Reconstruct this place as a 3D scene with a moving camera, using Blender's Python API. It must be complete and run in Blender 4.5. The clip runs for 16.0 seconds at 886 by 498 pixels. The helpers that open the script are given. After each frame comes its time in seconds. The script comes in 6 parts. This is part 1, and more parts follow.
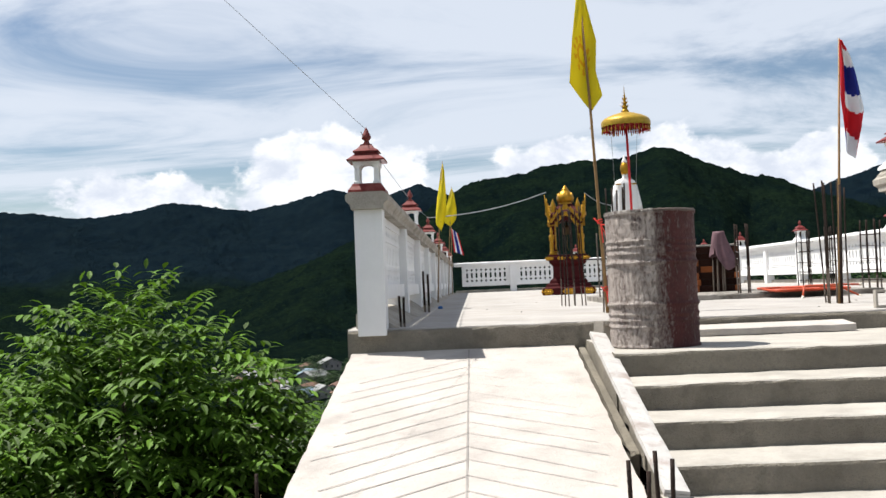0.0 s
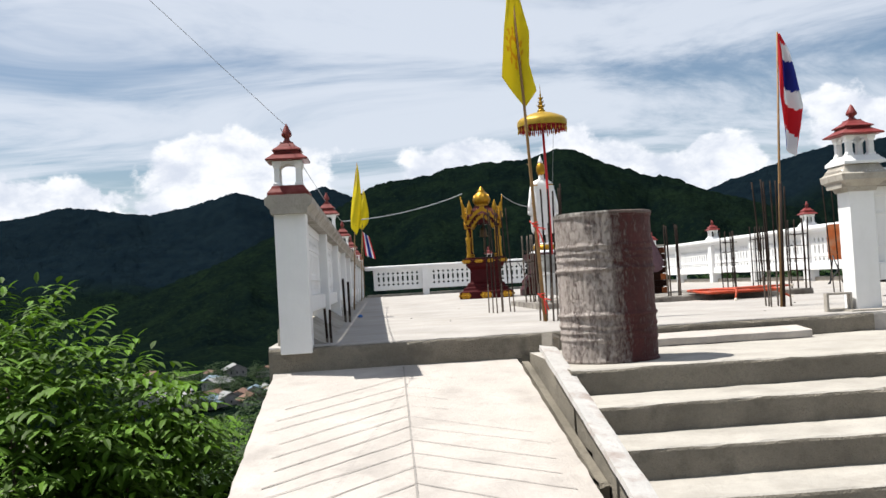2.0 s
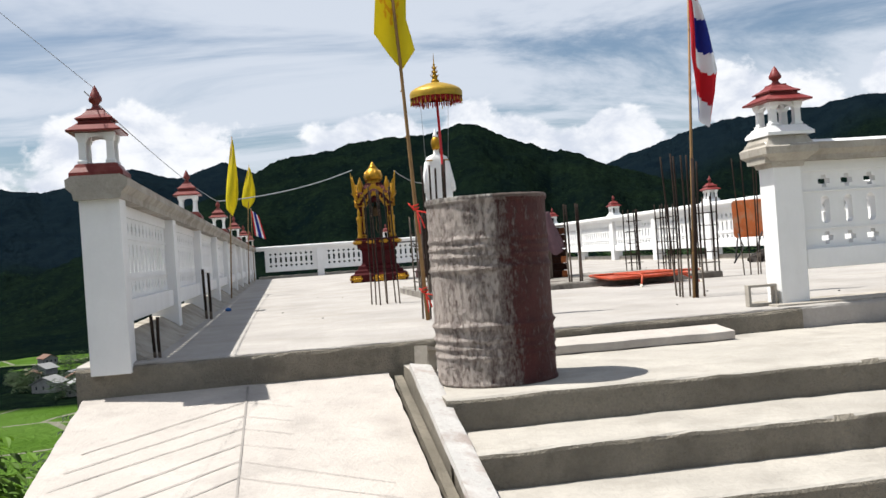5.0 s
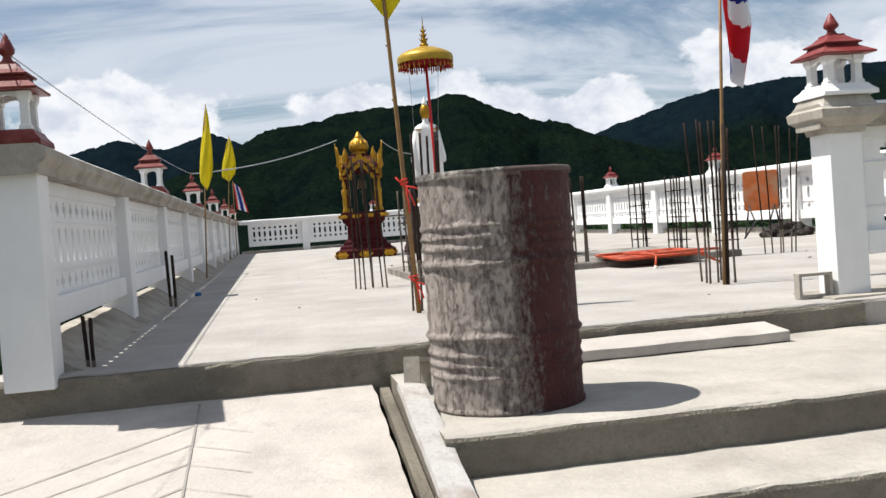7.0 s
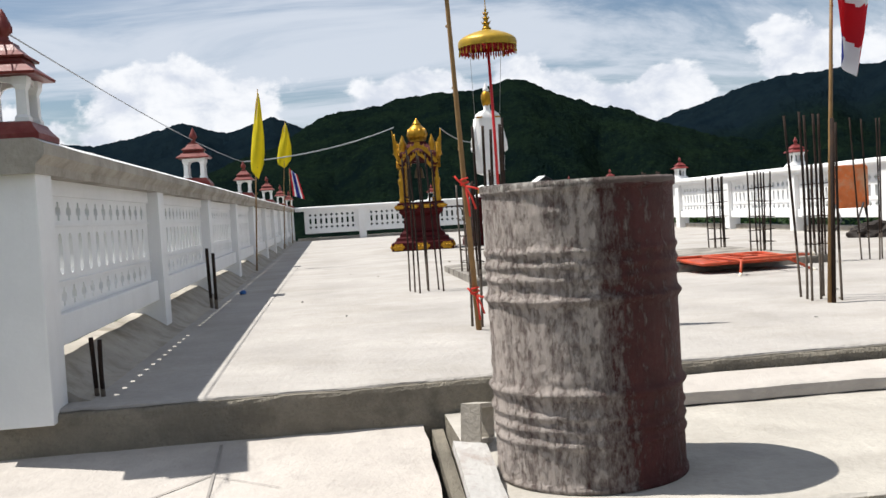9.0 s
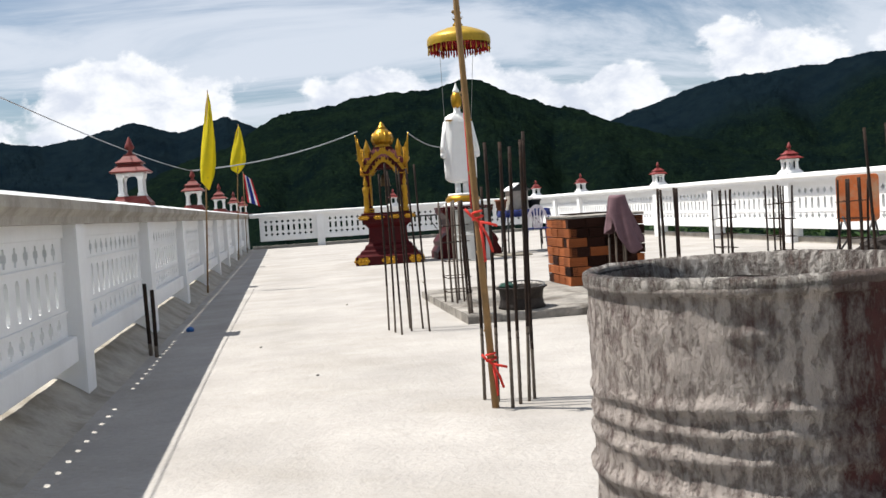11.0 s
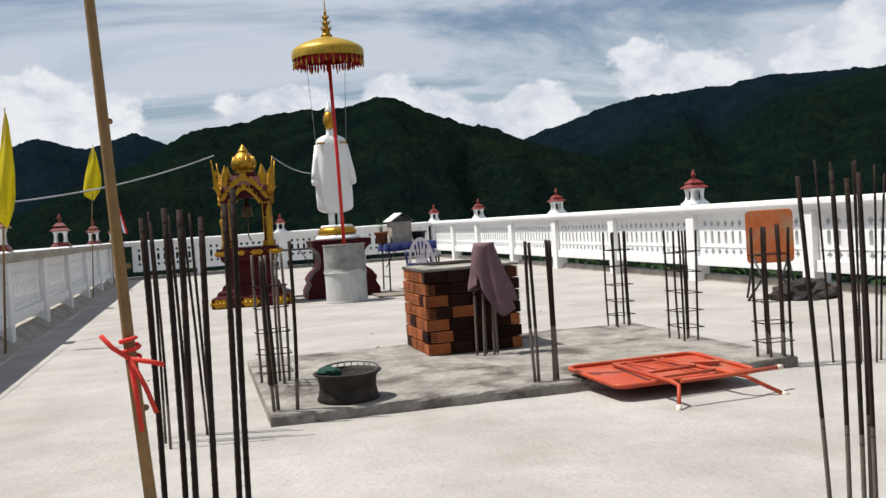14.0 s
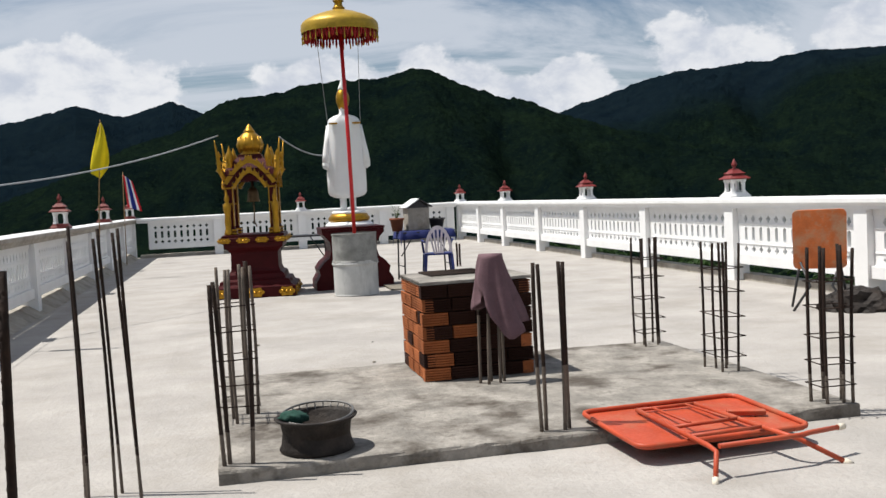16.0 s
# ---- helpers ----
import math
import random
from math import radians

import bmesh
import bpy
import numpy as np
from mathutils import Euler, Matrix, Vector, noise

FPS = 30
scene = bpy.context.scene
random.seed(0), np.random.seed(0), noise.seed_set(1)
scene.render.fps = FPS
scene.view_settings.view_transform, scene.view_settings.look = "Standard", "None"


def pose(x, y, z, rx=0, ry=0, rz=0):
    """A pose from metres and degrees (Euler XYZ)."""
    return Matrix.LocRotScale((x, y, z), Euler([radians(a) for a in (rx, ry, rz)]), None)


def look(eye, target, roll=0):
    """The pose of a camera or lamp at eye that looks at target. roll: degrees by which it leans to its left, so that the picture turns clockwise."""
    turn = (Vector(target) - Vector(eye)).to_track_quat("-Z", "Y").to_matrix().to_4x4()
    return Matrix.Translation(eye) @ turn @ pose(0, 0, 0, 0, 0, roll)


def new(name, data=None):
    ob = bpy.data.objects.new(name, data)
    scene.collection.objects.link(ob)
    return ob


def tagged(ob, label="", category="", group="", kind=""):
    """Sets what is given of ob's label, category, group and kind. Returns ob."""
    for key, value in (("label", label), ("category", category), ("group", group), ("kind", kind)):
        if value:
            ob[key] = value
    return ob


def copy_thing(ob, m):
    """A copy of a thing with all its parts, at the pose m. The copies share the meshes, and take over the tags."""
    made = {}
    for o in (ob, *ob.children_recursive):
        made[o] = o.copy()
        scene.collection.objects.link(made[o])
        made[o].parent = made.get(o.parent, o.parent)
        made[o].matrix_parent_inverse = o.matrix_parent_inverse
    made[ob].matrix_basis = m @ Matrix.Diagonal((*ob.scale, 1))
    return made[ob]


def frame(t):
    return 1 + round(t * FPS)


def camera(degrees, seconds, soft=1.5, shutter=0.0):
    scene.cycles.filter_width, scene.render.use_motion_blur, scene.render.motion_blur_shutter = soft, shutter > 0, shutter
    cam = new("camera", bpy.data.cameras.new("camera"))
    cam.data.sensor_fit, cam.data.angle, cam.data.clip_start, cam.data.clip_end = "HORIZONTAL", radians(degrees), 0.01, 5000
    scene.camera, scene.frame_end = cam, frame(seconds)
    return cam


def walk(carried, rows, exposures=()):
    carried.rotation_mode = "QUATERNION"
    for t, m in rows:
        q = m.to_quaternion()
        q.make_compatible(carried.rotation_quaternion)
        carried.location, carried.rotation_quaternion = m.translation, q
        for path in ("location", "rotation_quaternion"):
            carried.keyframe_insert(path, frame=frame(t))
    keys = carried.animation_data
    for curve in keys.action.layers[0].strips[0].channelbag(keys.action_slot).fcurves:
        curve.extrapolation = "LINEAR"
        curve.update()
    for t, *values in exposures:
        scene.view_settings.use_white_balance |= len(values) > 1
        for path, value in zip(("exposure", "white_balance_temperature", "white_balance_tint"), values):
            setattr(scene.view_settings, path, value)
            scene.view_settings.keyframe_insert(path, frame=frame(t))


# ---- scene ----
cam = camera(48.95, 16.0)
# seconds, eye x y z, pitch, roll, yaw
PATH = [
    (0.0, 0.783, -7.613, 0.325, 2.10, -2.37, 1.62),
    (0.5, 0.592, -7.445, 0.371, 2.76, -3.06, -0.25),
    (1.0, 0.540, -7.311, 0.357, 2.44, -3.16, -2.05),
    (1.5, 0.546, -7.131, 0.376, 2.26, -2.96, -2.99),
    (2.0, 0.593, -6.975, 0.393, 1.95, -3.31, -3.92),
    (2.5, 0.562, -6.797, 0.396, 1.70, -3.57, -5.12),
    (3.0, 0.527, -6.556, 0.415, 1.08, -4.04, -7.62),
    (3.5, 0.596, -6.378, 0.426, 0.63, -4.28, -9.60),
    (4.0, 0.736, -6.176, 0.479, 0.57, -4.20, -9.34),
    (6.5, 1.128, -5.045, 0.537, -1.16, -4.12, -9.89),
    (7.0, 1.121, -4.756, 0.580, -1.63, -4.29, -9.98),
    (7.5, 1.179, -4.516, 0.602, -1.90, -3.95, -9.85),
    (8.0, 1.222, -4.301, 0.668, -1.89, -3.79, -7.80),
    (8.5, 1.229, -4.195, 0.672, -2.15, -3.49, -6.39),
    (11.0, 1.171, -2.688, 0.891, -2.43, -3.71, -9.15),
    (11.5, 1.264, -2.371, 0.923, -2.07, -3.66, -9.81),
    (12.0, 1.324, -2.102, 0.939, -2.23, -3.71, -9.47),
    (12.5, 1.415, -1.738, 0.998, -1.49, -3.87, -11.41),
    (13.0, 1.644, -1.499, 1.021, -1.24, -4.01, -14.47),
    (13.5, 1.938, -1.233, 1.046, -1.90, -4.06, -14.89),
    (14.0, 2.154, -0.989, 1.093, -1.72, -3.81, -14.18),
    (14.5, 2.293, -0.812, 1.185, -1.67, -3.14, -14.24),
    (15.0, 2.436, -0.613, 1.190, -1.34, -2.82, -13.22),
    (15.5, 2.579, -0.349, 1.274, -2.02, -2.70, -12.24),
    (16.0, 2.616, -0.074, 1.296, -3.21, -2.91, -12.16),
]
walk(cam, [(t, pose(x, y, z, 90 + p, 0, w) @ pose(0, 0, 0, 0, 0, r)) for t, x, y, z, p, r, w in PATH],
     [(0.0, 0.74), (2.0, 0.67), (4.0, 0.64), (8.0, 0.53), (11.0, 0.65), (12.5, 0.57), (13.5, 0.34), (14.2, 0.38), (15.0, 0.47), (16.0, 0.33)])

# ---- world and sun ----
SUN_WAY = Vector((-0.46, 0.14, 1.0)).normalized()      # towards the sun
world = bpy.data.worlds.new("sky")
scene.world = world
world.use_nodes = True
nt = world.node_tree
nt.nodes.clear()


def wn(kind, **values):
    n = nt.nodes.new(kind)
    for k, v in values.items():
        n.inputs[k].default_value = v
    return n


w_out = nt.nodes.new("ShaderNodeOutputWorld")
w_bg = nt.nodes.new("ShaderNodeBackground")
w_sky = nt.nodes.new("ShaderNodeTexSky")
w_sky.sky_type = "NISHITA"
w_sky.sun_disc = False
w_sky.sun_elevation = math.asin(SUN_WAY.z)
w_sky.sun_rotation = math.atan2(SUN_WAY.x, SUN_WAY.y)
w_sky.air_density, w_sky.dust_density, w_sky.ozone_density = 1.0, 0.6, 1.6
w_geo = nt.nodes.new("ShaderNodeTexCoord")
w_sep = nt.nodes.new("ShaderNodeSeparateXYZ")
nt.links.new(w_geo.outputs["Generated"], w_sep.inputs[0])


def wmath(op, a, b=None, c=None):
    n = nt.nodes.new("ShaderNodeMath")
    n.operation = op
    for i, v in enumerate((a, b, c)):
        if v is None:
            continue
        if isinstance(v, (int, float)):
            n.inputs[i].default_value = v
        else:
            nt.links.new(v, n.inputs[i])
    return n.outputs[0]


def wramp(v, lo, hi):
    n = nt.nodes.new("ShaderNodeMapRange")
    n.interpolation_type = "SMOOTHSTEP"
    nt.links.new(v, n.inputs[0])
    n.inputs[1].default_value, n.inputs[2].default_value = lo, hi
    return n.outputs[0]


def wnoise(vec, scale, detail, rough, dist=0.0):
    n = nt.nodes.new("ShaderNodeTexNoise")
    nt.links.new(vec, n.inputs["Vector"])
    n.inputs["Scale"].default_value, n.inputs["Detail"].default_value = scale, detail
    n.inputs["Roughness"].default_value, n.inputs["Distortion"].default_value = rough, dist
    return n.outputs["Fac"]


# high thin cloud, laid on a flat layer overhead
w_z = wmath("ADD", wmath("MAXIMUM", w_sep.outputs[2], 0.0), 0.09)
w_flat = nt.nodes.new("ShaderNodeCombineXYZ")
nt.links.new(wmath("DIVIDE", w_sep.outputs[0], w_z), w_flat.inputs[0])
nt.links.new(wmath("DIVIDE", wmath("MULTIPLY", w_sep.outputs[1], 1.5), w_z), w_flat.inputs[1])
w_flat.inputs[2].default_value = 3.3
w_high = wramp(wnoise(w_flat.outputs[0], 0.55, 7, 0.62, 0.7), 0.36, 0.60)
# heaped cloud low over the hills
w_dir = nt.nodes.new("ShaderNodeVectorMath")
w_dir.operation = "MULTIPLY"
nt.links.new(w_geo.outputs["Generated"], w_dir.inputs[0])
w_dir.inputs[1].default_value = (1.0, 1.0, 1.5)
w_heap = wnoise(w_dir.outputs[0], 7.5, 8, 0.58, 0.15)
w_lobe = None
for az, el, rad in ((-18, 4, 6), (-9.5, 6, 5.5), (-4, 4.5, 5), (4.8, 5.5, 4.5), (13.8, 5.6, 4.6), (18.5, 5, 4), (28.5, 6.8, 4.2), (39, 6, 6), (62, 6, 7), (95, 5, 6), (140, 6, 8), (185, 5, 6), (235, 6, 8), (285, 5, 7), (318, 6, 7)):
    far_off = nt.nodes.new("ShaderNodeVectorMath")
    far_off.operation = "DISTANCE"
    nt.links.new(w_dir.outputs[0], far_off.inputs[0])
    az_, el_ = radians(az), radians(el)
    far_off.inputs[1].default_value = (math.sin(az_) * math.cos(el_), math.cos(az_) * math.cos(el_), 1.5 * math.sin(el_))
    one = wmath("SUBTRACT", 1.0, wmath("DIVIDE", far_off.outputs["Value"], radians(rad * 1.2)))
    w_lobe = one if w_lobe is None else wmath("MAXIMUM", w_lobe, one)
w_low = wramp(wmath("ADD", wmath("MULTIPLY", wmath("MAXIMUM", w_lobe, -0.4), 0.46), w_heap), 0.57, 0.635)
w_grain = wnoise(w_dir.outputs[0], 22.0, 6, 0.6, 0.2)
w_hc = nt.nodes.new("ShaderNodeMix")
w_hc.data_type = "RGBA"
w_hc.inputs["A"].default_value = (7.4, 8.0, 9.2, 1)
w_hc.inputs["B"].default_value = (10.8, 11.0, 11.4, 1)
nt.links.new(wramp(w_grain, 0.3, 0.65), w_hc.inputs["Factor"])
w_m1 = nt.nodes.new("ShaderNodeMix")
w_m1.data_type = "RGBA"
nt.links.new(wmath("MULTIPLY", w_high, 0.85), w_m1.inputs["Factor"])
nt.links.new(w_sky.outputs[0], w_m1.inputs["A"])
w_m1.inputs["B"].default_value = (8.1, 8.7, 9.7, 1)
w_m2 = nt.nodes.new("ShaderNodeMix")
w_m2.data_type = "RGBA"
nt.links.new(w_low, w_m2.inputs["Factor"])
nt.links.new(w_m1.outputs["Result"], w_m2.inputs["A"])
nt.links.new(w_hc.outputs["Result"], w_m2.inputs["B"])
nt.links.new(w_m2.outputs["Result"], w_bg.inputs[0])
w_bg.inputs[1].default_value = 0.060
nt.links.new(w_bg.outputs[0], w_out.inputs[0])

sun = new("sun", bpy.data.lights.new("sun", "SUN"))
sun.data.energy = 5.0
sun.data.angle = radians(0.53)
sun.data.color = (1.0, 0.965, 0.905)
sun.matrix_world = look(SUN_WAY * 60, (0, 0, 0))


# ---- materials ----
def material(name, color, rough=0.7, metal=0.0, var=0.15, scale=6.0, bump=0.15, fine=40.0, dark=None, stain=0.0, stain_scale=1.5, spec=0.3, streak=False, each=0.0):
    """A painted, cast or natural surface: mottling at two scales, shaped stains and fine relief."""
    m = bpy.data.materials.new(name)
    m.use_nodes = True
    t = m.node_tree
    b = t.nodes["Principled BSDF"]
    b.inputs["Roughness"].default_value, b.inputs["Metallic"].default_value = rough, metal
    b.inputs["Specular IOR Level"].default_value = spec
    co = t.nodes.new("ShaderNodeTexCoord")
    vec = co.outputs["Object"]

    def nz(s, detail, stretch=None):
        n = t.nodes.new("ShaderNodeTexNoise")
        n.inputs["Scale"].default_value, n.inputs["Detail"].default_value, n.inputs["Roughness"].default_value = s, detail, 0.62
        if stretch:
            k = t.nodes.new("ShaderNodeMapping")
            k.inputs["Scale"].default_value = stretch
            t.links.new(vec, k.inputs[0])
            t.links.new(k.outputs[0], n.inputs["Vector"])
        else:
            t.links.new(vec, n.inputs["Vector"])
        return n.outputs["Fac"]

    def mix(fac, a, c):
        n = t.nodes.new("ShaderNodeMix")
        n.data_type = "RGBA"
        for sock, v in ((n.inputs["Factor"], fac), (n.inputs["A"], a), (n.inputs["B"], c)):
            if isinstance(v, (tuple, float)):
                sock.default_value = v
            else:
                t.links.new(v, sock)
        return n.outputs["Result"]

    def ramp(v, lo, hi, top=1.0):
        n = t.nodes.new("ShaderNodeMapRange")
        n.inputs[1].default_value, n.inputs[2].default_value, n.inputs[4].default_value = lo, hi, top
        t.links.new(v, n.inputs[0])
        return n.outputs[0]

    c3 = tuple(color)
    lo = tuple(max(0.0, v * (1 - var)) for v in c3) + (1.0,)
    hi = tuple(min(1.0, v * (1 + var)) for v in c3) + (1.0,)
    col = mix(ramp(nz(scale, 5), 0.3, 0.7), lo, hi)
    grain = nz(fine, 4)
    col = mix(ramp(grain, 0.35, 0.75, 0.35), col, tuple(v * (1 - 1.2 * var) for v in c3) + (1.0,))
    if stain > 0:
        d = tuple(dark or [v * 0.45 for v in c3]) + (1.0,)
        col = mix(ramp(nz(stain_scale, 9, (1, 1, 0.25) if streak else None), 0.50, 0.66, stain), col, d)
        col = mix(ramp(nz(stain_scale * 6, 6, (1, 1, 0.3) if streak else None), 0.56, 0.72, stain * 0.6), col, d)
    if each > 0:
        info = t.nodes.new("ShaderNodeObjectInfo")
        h = t.nodes.new("ShaderNodeHueSaturation")
        t.links.new(ramp(info.outputs["Random"], 0, 1, 2 * each), h.inputs["Value"])
        k = t.nodes.new("ShaderNodeMath")
        k.operation = "ADD"
        k.inputs[1].default_value = 1 - each
        t.links.new(ramp(info.outputs["Random"], 0, 1, 2 * each), k.inputs[0])
        t.links.new(k.outputs[0], h.inputs["Value"])
        t.links.new(col, h.inputs["Color"])
        col = h.outputs["Color"]
    t.links.new(col, b.inputs["Base Color"])
    t.links.new(ramp(grain, 0.2, 0.8), b.inputs["Roughness"])
    b.inputs["Roughness"].links[0].from_node.inputs[3].default_value = max(0.05, rough - 0.1)
    b.inputs["Roughness"].links[0].from_node.inputs[4].default_value = min(1.0, rough + 0.12)
    if bump > 0:
        bn = t.nodes.new("ShaderNodeBump")
        bn.inputs["Strength"].default_value = bump
        bn.inputs["Distance"].default_value = 0.02
        add = t.nodes.new("ShaderNodeMath")
        add.operation = "ADD"
        t.links.new(grain, add.inputs[0])
        t.links.new(nz(scale * 1.7, 6), add.inputs[1])
        t.links.new(add.outputs[0], bn.inputs["Height"])
        t.links.new(bn.outputs[0], b.inputs["Normal"])
    return m


M_FLOOR = material("cement_screed", (0.348, 0.326, 0.302), 0.85, var=0.18, scale=1.3, fine=30, bump=0.55, stain=0.55, stain_scale=1.0, dark=(0.25, 0.228, 0.198))
# darkened to carry the shade on the risers; step tops get a paler material
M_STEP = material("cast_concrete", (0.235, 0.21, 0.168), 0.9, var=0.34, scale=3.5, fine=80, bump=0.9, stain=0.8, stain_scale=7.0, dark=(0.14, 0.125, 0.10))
M_RAMP = material("trowelled_concrete", (0.42, 0.385, 0.35), 0.85, var=0.12, scale=2.6, fine=50, bump=0.35, stain=0.6, stain_scale=1.6, dark=(0.25, 0.23, 0.21))
M_GROOVE = material("groove_grey", (0.27, 0.25, 0.23), 0.95, var=0.2, scale=4)
M_SLAB = material("old_slab", (0.26, 0.24, 0.212), 0.9, var=0.42, scale=4, fine=26, bump=0.7, stain=1.0, stain_scale=2.4, dark=(0.075, 0.062, 0.05))
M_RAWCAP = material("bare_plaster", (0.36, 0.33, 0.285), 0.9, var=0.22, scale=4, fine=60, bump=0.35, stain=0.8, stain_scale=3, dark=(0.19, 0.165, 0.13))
# paler than the cast concrete: sunlight on the treads is painted in
M_TREAD = material("sunlit_trowelled_cement", (0.37, 0.345, 0.305), 0.88, var=0.16, scale=2.5, fine=35, bump=0.4, stain=0.45, stain_scale=3.0, dark=(0.24, 0.22, 0.19))
M_WHITE = material("white_paint", (0.75, 0.75, 0.745), 0.55, var=0.05, scale=3, fine=70, bump=0.06, stain=0.22, stain_scale=2.0, dark=(0.55, 0.54, 0.52), streak=True)
M_RED = material("oxblood_paint", (0.145, 0.020, 0.016), 0.45, var=0.2, scale=9, fine=60, bump=0.06, stain=0.3, stain_scale=6, dark=(0.32, 0.12, 0.10))
M_PINK = material("faded_red_paint", (0.17, 0.022, 0.020), 0.5, var=0.2, scale=9, fine=60, bump=0.06, stain=0.35, stain_scale=7, dark=(0.34, 0.14, 0.13))
M_LACQ = material("maroon_lacquer", (0.048, 0.004, 0.005), 0.5, var=0.25, scale=6, fine=50, bump=0.04, spec=0.12)
M_GOLD = material("gold_paint", (0.42, 0.225, 0.022), 0.38, metal=0.8, var=0.18, scale=14, fine=60, bump=0.12, stain=0.3, stain_scale=10, dark=(0.34, 0.18, 0.03))
M_STEEL = material("rusty_rebar", (0.024, 0.016, 0.013), 0.8, metal=0.0, var=0.35, scale=14, fine=120, bump=0.3, stain=0.5, stain_scale=9, dark=(0.055, 0.030, 0.018), spec=0.15)
M_STUB = material("mortar_splashed_bar", (0.13, 0.105, 0.085), 0.85, var=0.25, scale=14, fine=120, bump=0.3, stain=0.5, stain_scale=9, dark=(0.12, 0.085, 0.06))


# ---- building helpers ----
def part(name, bm, mat, parent=None, label="", smooth=False):
    """Links a bmesh as one mesh object, under a thing or a part."""
    me = bpy.data.meshes.new(name)
    bm.to_mesh(me)
    bm.free()
    for m in (mat if isinstance(mat, (list, tuple)) else (mat,)):
        me.materials.append(m)
    if smooth:
        for p in me.polygons:
            p.use_smooth = True
    ob = new(name, me)
    if parent is not None:
        ob.parent = parent
    if label:
        tagged(ob, label)
    return ob


def again(ob, m, parent):
    """Another object on the same mesh."""
    o = ob.copy()
    scene.collection.objects.link(o)
    o.parent = parent
    o.matrix_basis = m
    return o


def thing(name, label, category, m=None, group="", kind=""):
    ob = new(name)
    ob.empty_display_size = 0.1
    if m is not None:
        ob.matrix_basis = m
    return tagged(ob, label, category, group, kind)


def box(bm, x0, x1, y0, y1, z0, z1, bev=0.0, mi=0, m=None):
    vs = [bm.verts.new((x, y, z)) for z in (z0, z1) for y in (y0, y1) for x in (x0, x1)]
    fs = [bm.faces.new([vs[i] for i in q]) for q in ((0, 2, 3, 1), (4, 5, 7, 6), (0, 1, 5, 4), (2, 6, 7, 3), (0, 4, 6, 2), (1, 3, 7, 5))]
    for fc in fs:
        fc.material_index = mi
    if bev > 0:
        es = {e for fc in fs for e in fc.edges}
        r = bmesh.ops.bevel(bm, geom=list(es), offset=bev, segments=2, profile=0.7, affect="EDGES")
        vs = list({v for fc in r["faces"] for v in fc.verts} | {v for v in vs if v.is_valid})
        for fc in r["faces"]:
            fc.material_index = mi
    if m is not None:
        bmesh.ops.transform(bm, matrix=m, verts=vs)
    return vs


def lathe(bm, prof, seg=24, mi=0, m=None, square=False, top=True, bottom=True):
    """Turns a profile of (radius, height) round z; square: four-sided, with flat sides to x and y."""
    n = 4 if square else seg
    off = math.pi / 4 if square else 0.0
    k = math.sqrt(2) if square else 1.0
    rings = [[bm.verts.new((r * k * math.cos(off + 2 * math.pi * i / n), r * k * math.sin(off + 2 * math.pi * i / n), z)) for i in range(n)] for r, z in prof]
    for a, b in zip(rings, rings[1:]):
        for i in range(n):
            fc = bm.faces.new((a[i], a[(i + 1) % n], b[(i + 1) % n], b[i]))
            fc.material_index = mi
            fc.smooth = not square
    if bottom and prof[0][0] > 1e-4:
        bm.faces.new(rings[0][::-1]).material_index = mi
    if top and prof[-1][0] > 1e-4:
        bm.faces.new(rings[-1]).material_index = mi
    vs = [v for r in rings for v in r]
    if m is not None:
        bmesh.ops.transform(bm, matrix=m, verts=vs)
    return vs


def tube(bm, pts, r, seg=8, mi=0, closed=False, r2=None):
    """A round bar along points."""
    pts = [Vector(p) for p in pts]
    rings = []
    n = len(pts)
    side = None
    for i, p in enumerate(pts):
        a = pts[i - 1] if (i or closed) else p
        b = pts[(i + 1) % n] if (i < n - 1 or closed) else p
        d = (b - a).normalized()
        if side is None:
            side = d.cross(Vector((0.31, 0.95, 0.05)))
            if side.length < 0.05:
                side = d.cross(Vector((1, 0, 0)))
        side = (side - d * side.dot(d)).normalized()
        up = d.cross(side)
        rr = r if r2 is None else r + (r2 - r) * i / (n - 1)
        rings.append([bm.verts.new(p + side * rr * math.cos(2 * math.pi * j / seg) + up * rr * math.sin(2 * math.pi * j / seg)) for j in range(seg)])
    for i in range(n if closed else n - 1):
        a, b = rings[i], rings[(i + 1) % n]
        for j in range(seg):
            fc = bm.faces.new((a[j], a[(j + 1) % seg], b[(j + 1) % seg], b[j]))
            fc.material_index, fc.smooth = mi, True
    if not closed:
        bm.faces.new(rings[0][::-1]).material_index = mi
        bm.faces.new(rings[-1]).material_index = mi
    return [v for q in rings for v in q]


def prism(bm, outline, d0, d1, axis="y", mi=0, m=None):
    """A flat outline of (a, b) pushed from d0 to d1 along an axis."""
    put = {"y": lambda a, b, d: (a, d, b), "x": lambda a, b, d: (d, a, b), "z": lambda a, b, d: (a, b, d)}[axis]
    A = [bm.verts.new(put(a, b, d0)) for a, b in outline]
    B = [bm.verts.new(put(a, b, d1)) for a, b in outline]
    n = len(A)
    fs = [bm.faces.new(A), bm.faces.new(B[::-1])] + [bm.faces.new((A[i], B[i], B[(i + 1) % n], A[(i + 1) % n])) for i in range(n)]
    for fc in fs:
        fc.material_index = mi
    bmesh.ops.recalc_face_normals(bm, faces=fs)
    if m is not None:
        bmesh.ops.transform(bm, matrix=m, verts=A + B)
    return A + B


